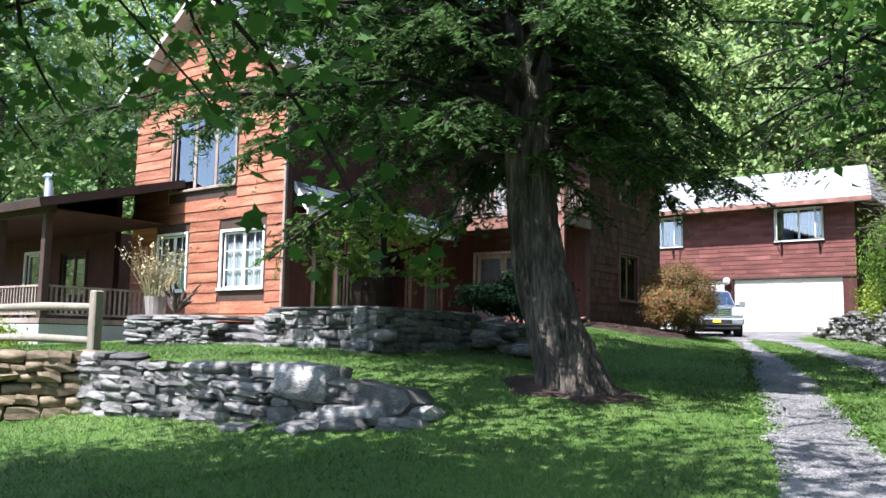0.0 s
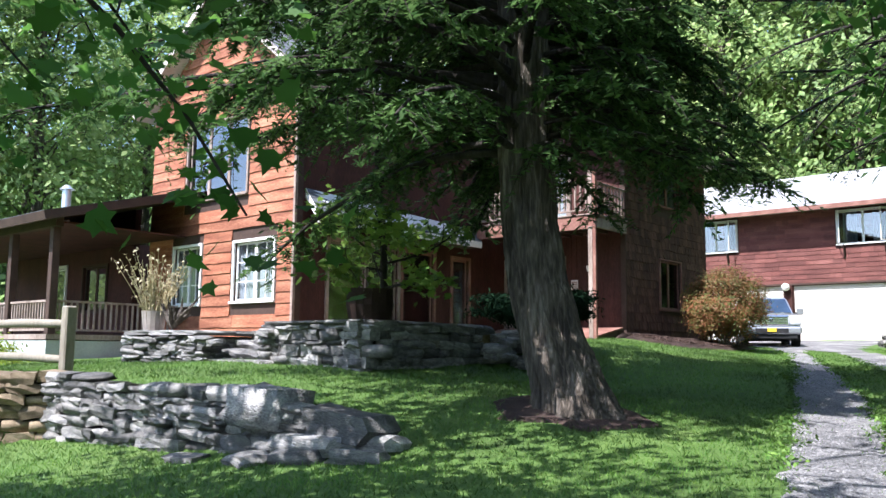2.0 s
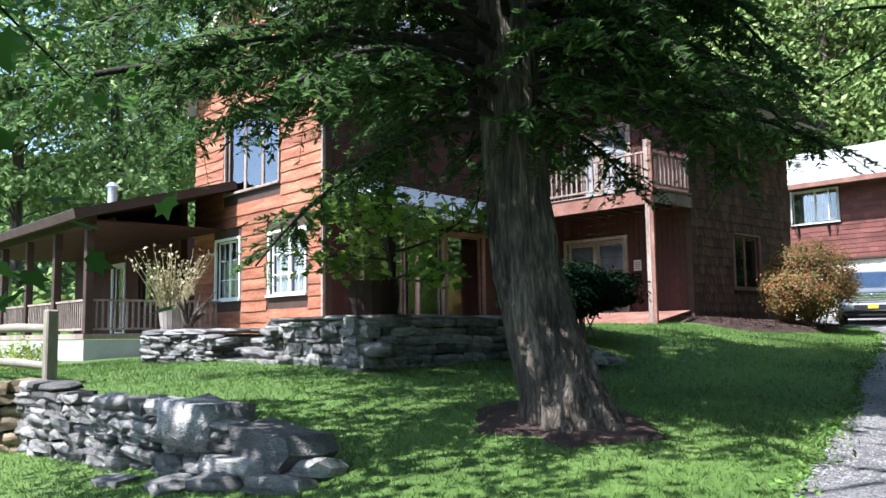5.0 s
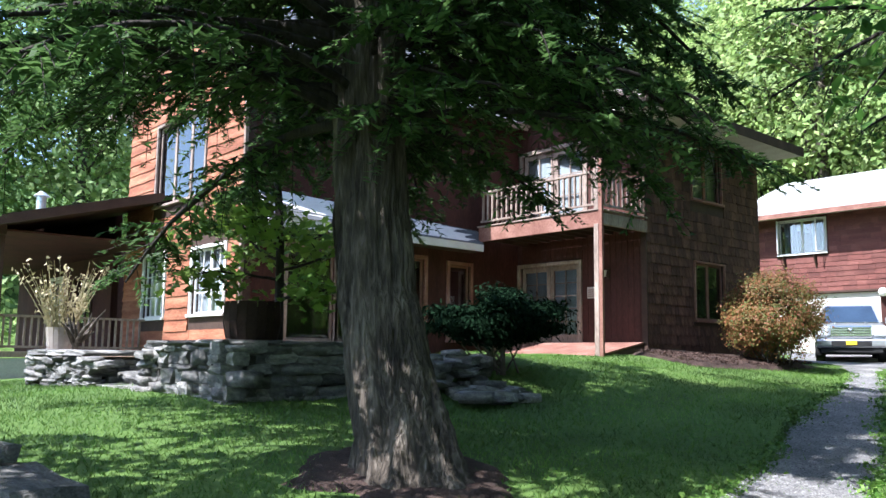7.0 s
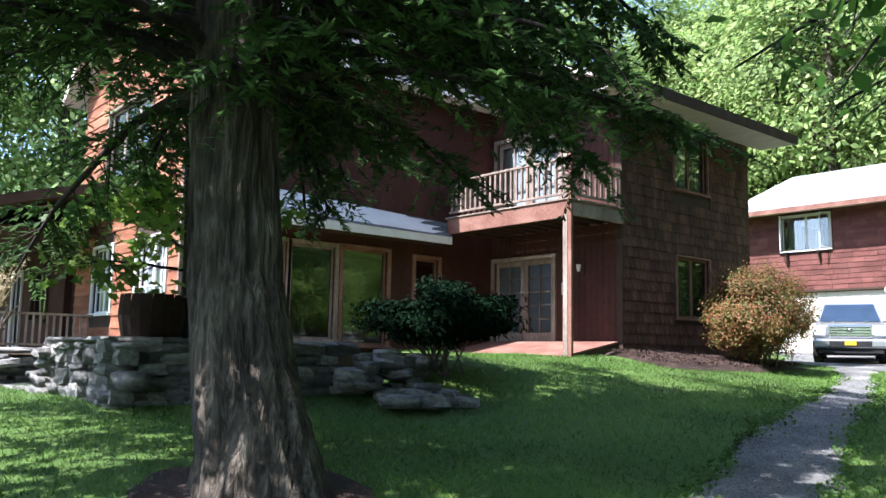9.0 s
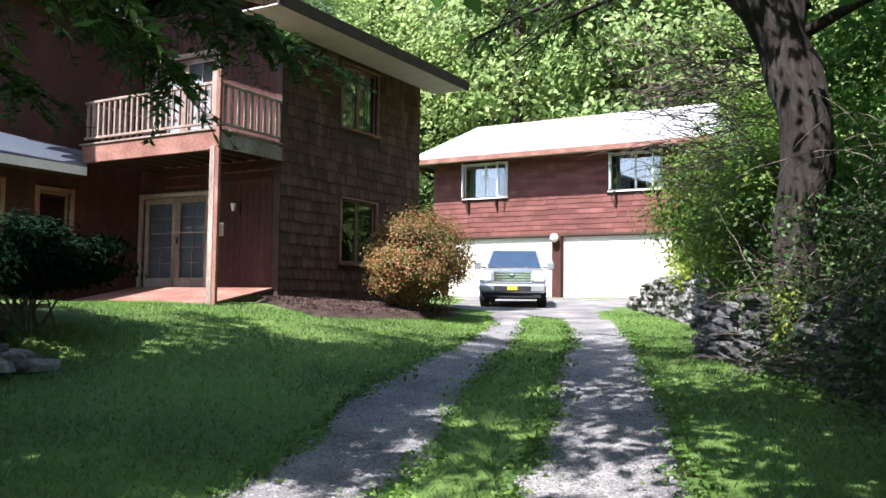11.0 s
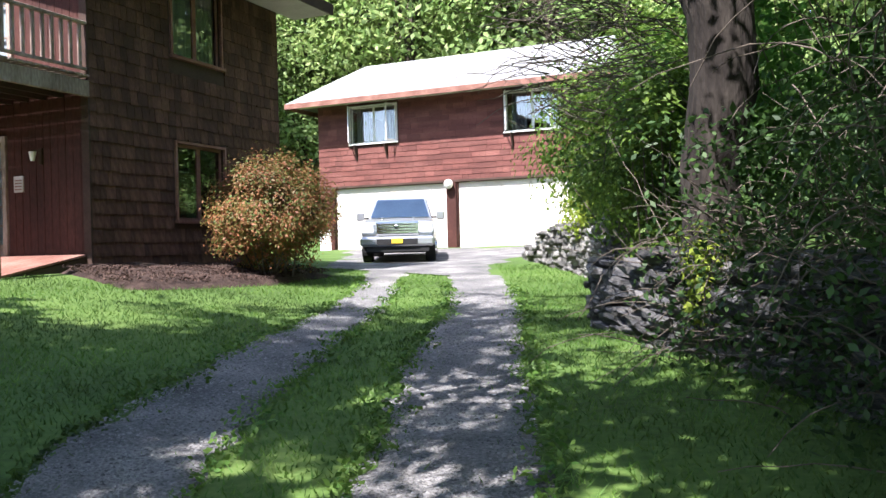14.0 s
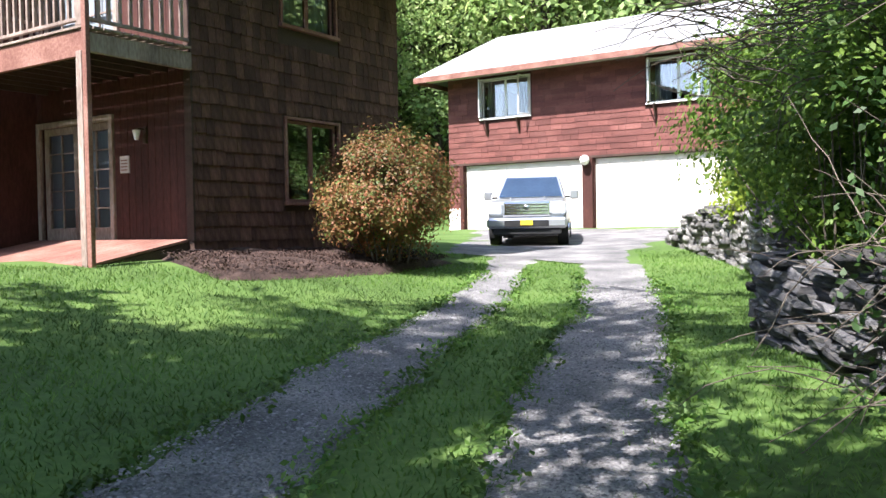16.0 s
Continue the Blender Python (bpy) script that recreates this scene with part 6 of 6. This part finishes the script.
for s in (-1, 1):
    truck_slab("side_window", [(s * 0.895, 1.85, 1.32), (s * 0.885, 3.6, 1.34), (s * 0.75, 3.45, 1.84), (s * 0.76, 2.4, 1.84)], M_WINDSHIELD)
    bm = bmesh.new()
    box(bm, TX + s * 1.04, TY + 1.75, TZ + 1.22, TX + s * 1.27, TY + 1.86, TZ + 1.46, bevel=0.03)
    mirror = part("mirror", bm, M_PAINT, truck, "large black-backed wing mirror")
    part("mirror_arm", boxes((TX + s * 0.9, TY + 1.78, TZ + 1.26, TX + s * 1.06, TY + 1.83, TZ + 1.31)), M_BLACKP, mirror)
    bm = bmesh.new()
    box(bm, TX + s * 0.62, TY - 0.01, TZ + 0.80, TX + s * 0.97, TY + 0.2, TZ + 1.10, bevel=0.04)
    part("headlight", bm, M_LENS, truck, "clear headlight")
    part("fog_light", boxes((TX + s * 0.70, TY - 0.10, TZ + 0.50, TX + s * 0.86, TY - 0.06, TZ + 0.62), bevel=0.01), M_LENS, truck)
    for y in (0.95, 4.7):
        bm = bmesh.new()
        bmesh.ops.create_cone(bm, segments=28, radius1=0.40, radius2=0.40, depth=0.27, cap_ends=True, matrix=Matrix.Translation((TX + s * 0.87, TY + y, TZ + 0.40)) @ Matrix.Rotation(radians(90), 4, "Y"))
        bmesh.ops.bevel(bm, geom=[e for e in bm.edges if e.calc_face_angle(0) > 1], offset=0.04, segments=2, affect="EDGES")
        wheel = part("wheel", bm, M_TYRE, truck, "black rubber tyre")
        bm = bmesh.new()
        bmesh.ops.create_cone(bm, segments=20, radius1=0.24, radius2=0.22, depth=0.06, cap_ends=True, matrix=Matrix.Translation((TX + s * 1.0, TY + y, TZ + 0.40)) @ Matrix.Rotation(radians(90), 4, "Y"))
        part("rim", bm, M_CHROME, wheel)
bm = bmesh.new()
box(bm, TX - 0.60, TY - 0.02, TZ + 0.74, TX + 0.60, TY + 0.14, TZ + 1.13, bevel=0.05)
grille = part("grille", bm, M_CHROME, truck, "chrome grille with horizontal bars")
for k in range(4):
    part("grille_slot", boxes((TX - 0.52, TY - 0.028, TZ + 0.79 + 0.08 * k, TX + 0.52, TY - 0.021, TZ + 0.815 + 0.08 * k)), M_BLACKP, grille)
bm = bmesh.new()
bmesh.ops.create_uvsphere(bm, u_segments=14, v_segments=8, radius=0.07, matrix=Matrix.Translation((TX, TY - 0.03, TZ + 0.97)) @ Matrix.Diagonal((1.3, 0.3, 0.9, 1)))
part("badge", bm, M_CHROME, grille)
bm = bmesh.new()
box(bm, TX - 1.0, TY - 0.12, TZ + 0.46, TX + 1.0, TY + 0.12, TZ + 0.72, bevel=0.06)
part("bumper", bm, M_PAINT, truck, "silver front bumper")
part("lower_grille", boxes((TX - 0.55, TY - 0.13, TZ + 0.50, TX + 0.55, TY - 0.115, TZ + 0.66)), M_BLACKP, truck)
part("air_dam", boxes((TX - 0.85, TY - 0.05, TZ + 0.30, TX + 0.85, TY + 0.1, TZ + 0.46), bevel=0.02), M_BLACKP, truck)
part("underbody", boxes((TX - 0.75, TY + 0.2, TZ + 0.28, TX + 0.75, TY + 5.5, TZ + 0.5)), M_BLACKP, truck)
part("number_plate", boxes((TX - 0.15, TY - 0.15, TZ + 0.54, TX + 0.15, TY - 0.132, TZ + 0.67)), M_PLATE, truck, "yellow number plate")
part("hood_ridge", boxes((TX - 0.45, TY + 0.3, TZ + 1.19, TX - 0.40, TY + 1.5, TZ + 1.255), (TX + 0.40, TY + 0.3, TZ + 1.19, TX + 0.45, TY + 1.5, TZ + 1.255), bevel=0.01), M_PAINT, truck)


TRUCK_TURN = Matrix.Translation((TX, TY, 0)) @ Matrix.Rotation(radians(24), 4, "Z") @ Matrix.Translation((-TX, -TY, 0))
truck.matrix_basis = TRUCK_TURN @ truck.matrix_basis


# ---- woods around ----
def forest_tree(name, seed, height, crown_r, n, leaf, material):
    r, g = random.Random(seed), np.random.default_rng(seed)
    ob = empty_thing(name, "tall leafy tree of the surrounding woods", "tree", (0, 0, 0), group="woodland trees")
    trunk = [(0, 0, -1), (r.uniform(-0.2, 0.2), r.uniform(-0.2, 0.2), height * 0.4), (r.uniform(-0.4, 0.4), 0, height * 0.93)]
    tubes = [tube_arrays(trunk, [0.24, 0.17, 0.04], 7)]
    cl = []
    for k in range(46):
        t = k / 46
        az = k * 2.4
        z = height * (0.2 + 0.8 * t)
        rad = crown_r * math.sin(math.pi * min(1, 0.18 + 0.84 * t)) ** 0.6 * r.uniform(0.55, 1.05)
        e = Vector((rad * math.cos(az), rad * math.sin(az), z + r.uniform(-0.5, 0.5)))
        cl.append(e)
        tubes.append(tube_arrays([Vector((0, 0, z - rad * 0.45)), e * 0.5 + Vector((0, 0, z * 0.5 - 0.1)), e], [0.05, 0.03, 0.01], 4))
    cl = np.array([tuple(c) for c in cl])
    pick = g.integers(0, len(cl), n)
    P = cl[pick] + g.normal(0, 0.62, (n, 3)) * np.array([1.15, 1.15, 0.5]) * crown_r / 3.2
    N = (P - np.array([0, 0, height * 0.5])) * np.array([1, 1, 0.3]) / crown_r + rnd_unit(g, n) * 0.8 + np.array([0, 0, 0.8])
    add_mesh("trunk", tubes_mesh("trunk", tubes, M_BARK), ob)
    add_mesh("crown", leaf_mesh("crown", P, N, rnd_unit(g, n) + np.array([0, 0, -0.5]), leaf * g.uniform(0.6, 1.3, n), material), ob)
    return ob


protos = [forest_tree("woodland_tree", 200 + k, (15, 17, 13, 19)[k], (3.4, 3.8, 3.0, 4.0)[k], 11000, 0.25, M_WOODS_LIT if k % 2 else M_WOODS) for k in range(4)]
rw = random.Random(301)
spots = []
for x0, x1, y0, y1, n in ((-36, 14, 54, 60, 17), (-44, 22, 62, 72, 18), (-50, 30, 76, 92, 18), (-46, -33, 10, 50, 11), (-60, -48, 6, 70, 9), (-37, -30, 30, 50, 8), (4, 14, 24, 50, 12), (6, 16, 4, 22, 8)):
    for k in range(n):
        spots.append((x0 + (x1 - x0) * (k + rw.random()) / n if x1 - x0 > y1 - y0 else rw.uniform(x0, x1), rw.uniform(y0, y1) if x1 - x0 > y1 - y0 else y0 + (y1 - y0) * (k + rw.random()) / n))
used = 0
for x, y in spots:
    m = pose(x, y, gz1(x, y) - 0.3, 0, 0, rw.uniform(0, 360)) @ Matrix.Scale(rw.uniform(1.05, 1.4) if y > 52 else rw.uniform(0.9, 1.1), 4)
    if used < 4:
        protos[used].matrix_basis = m
    else:
        # West woods take more of the crowns whose colour is lightened for sunlight.
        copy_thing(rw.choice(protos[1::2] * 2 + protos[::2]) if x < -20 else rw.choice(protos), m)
    used += 1
n = 60000
gu = np.random.default_rng(302)
ux, uy = gu.uniform(-60, 30, n), gu.uniform(51, 100, n)
side = gu.random(n) < 0.35
ux[side], uy[side] = gu.uniform(-62, -31.5, side.sum()), gu.uniform(4, 60, side.sum())
uz = ground_z(ux, uy) + gu.uniform(0, 2.6, n) * gu.random(n)
und = leaf_mesh("undergrowth", np.stack([ux, uy, uz], 1), rnd_unit(gu, n) + np.array([0, 0, 0.8]), rnd_unit(gu, n), gu.uniform(0.25, 0.6, n), M_WOODS)
tagged(new("undergrowth", und), "green undergrowth on the wooded hillside", "undergrowth", kind="stuff")

# ---- weeds along the wheel tracks ----
n = 11000
gwd = np.random.default_rng(405)
wy = gwd.uniform(10, 27, n)
tuft = 0.5 + 0.5 * np.sin(wy * 3.7 + 2.0 * np.sin(wy * 1.3))
which = gwd.integers(0, 4, n)
wx = np.choose(which, [lt_l(wy), lt_r(wy), rt_l(wy), rt_r(wy)]) + gwd.normal(0, 0.05 + 0.08 * tuft, n)
wz = ground_z(wx, wy) + 0.02 + 0.07 * tuft * gwd.random(n)
weeds = leaf_mesh("track_weeds", np.stack([wx, wy, wz], 1), rnd_unit(gwd, n) * 0.8 + np.array([0, 0, 0.8]), rnd_unit(gwd, n) + np.array([0, 0, 0.5]), gwd.uniform(0.025, 0.075, n), M_GRASS)
tagged(new("track_weeds", weeds), "low clover and plantain along the gravel edges", "weeds", kind="stuff")

# ---- grass ----
n = 420000
gq = np.random.default_rng(401)
qx, qy = gq.uniform(-17, 3.5, n), 0.5 + 31 * gq.random(n) ** 1.1
tall = 0.03 + 0.045 * gq.random(n) ** 2


def inside_tracks(x, y):
    e = 0.08 * np.sin(y * 2.3) + gq.normal(0, 0.24, len(x))
    a = (x > lt_l(y) + e) & (x < lt_r(y) + e)
    b = (x > rt_l(y) + e) & (x < rt_r(y) + e)
    c = (y > 28.2) & (x > -8.8 - 0.58 * (y - 26.5)) & (x < -4.5 - 0.43 * (y - 26))
    d = (y > 11.5) & (x < -8.9) & (y < 17.3)
    h = (x < WX + 1.95) & (y > 21.4) & (y < 27.4) | (x < WX) & (y > 20.4)
    w = (y > 15.3) & (x > np.interp(y, [q[1] for q in RW], [q[0] for q in RW]) + 0.1)
    s = (x < -5.4) & (np.abs(y - 7.82 - (x + 10.9) * 0.075) < 0.3) & (x > -11.3)
    t = (np.hypot((x + 4.85) / 1.1, y - 11.15) < 0.62 + 0.6 * gq.random(len(x)))
    p = (x < -14.3) & (y > 14) | (x < -19) & (y > 10.9) | (x < -10.3) & (y > 20.7)
    return a | b | c | d | h | w | s | t | p


keep = ~inside_tracks(qx, qy)
qx, qy, tall = qx[keep], qy[keep], tall[keep]
zz = ground_z(qx, qy) + np.array([0.03 * noise.noise((x * 0.9, y * 0.9, 0)) for x, y in zip(qx, qy)])
n = len(qx)
ang = gq.uniform(0, 6.283, n)
lean = gq.normal(0, 0.6, (n, 2)) * tall[:, None]
wd = 0.004 + 0.005 * gq.random(n)
base = np.stack([qx, qy, zz - 0.005], 1)
off = np.stack([np.cos(ang) * wd, np.sin(ang) * wd, np.zeros(n)], 1)
tip = base + np.stack([lean[:, 0], lean[:, 1], tall], 1)
V = np.stack([base - off, base + off, tip], 1).reshape(-1, 3)
gr = mesh_np("grass", V, np.arange(3 * n).reshape(-1, 3), M_GRASS)
tagged(new("grass", gr), "short green lawn grass", "grass", kind="stuff")
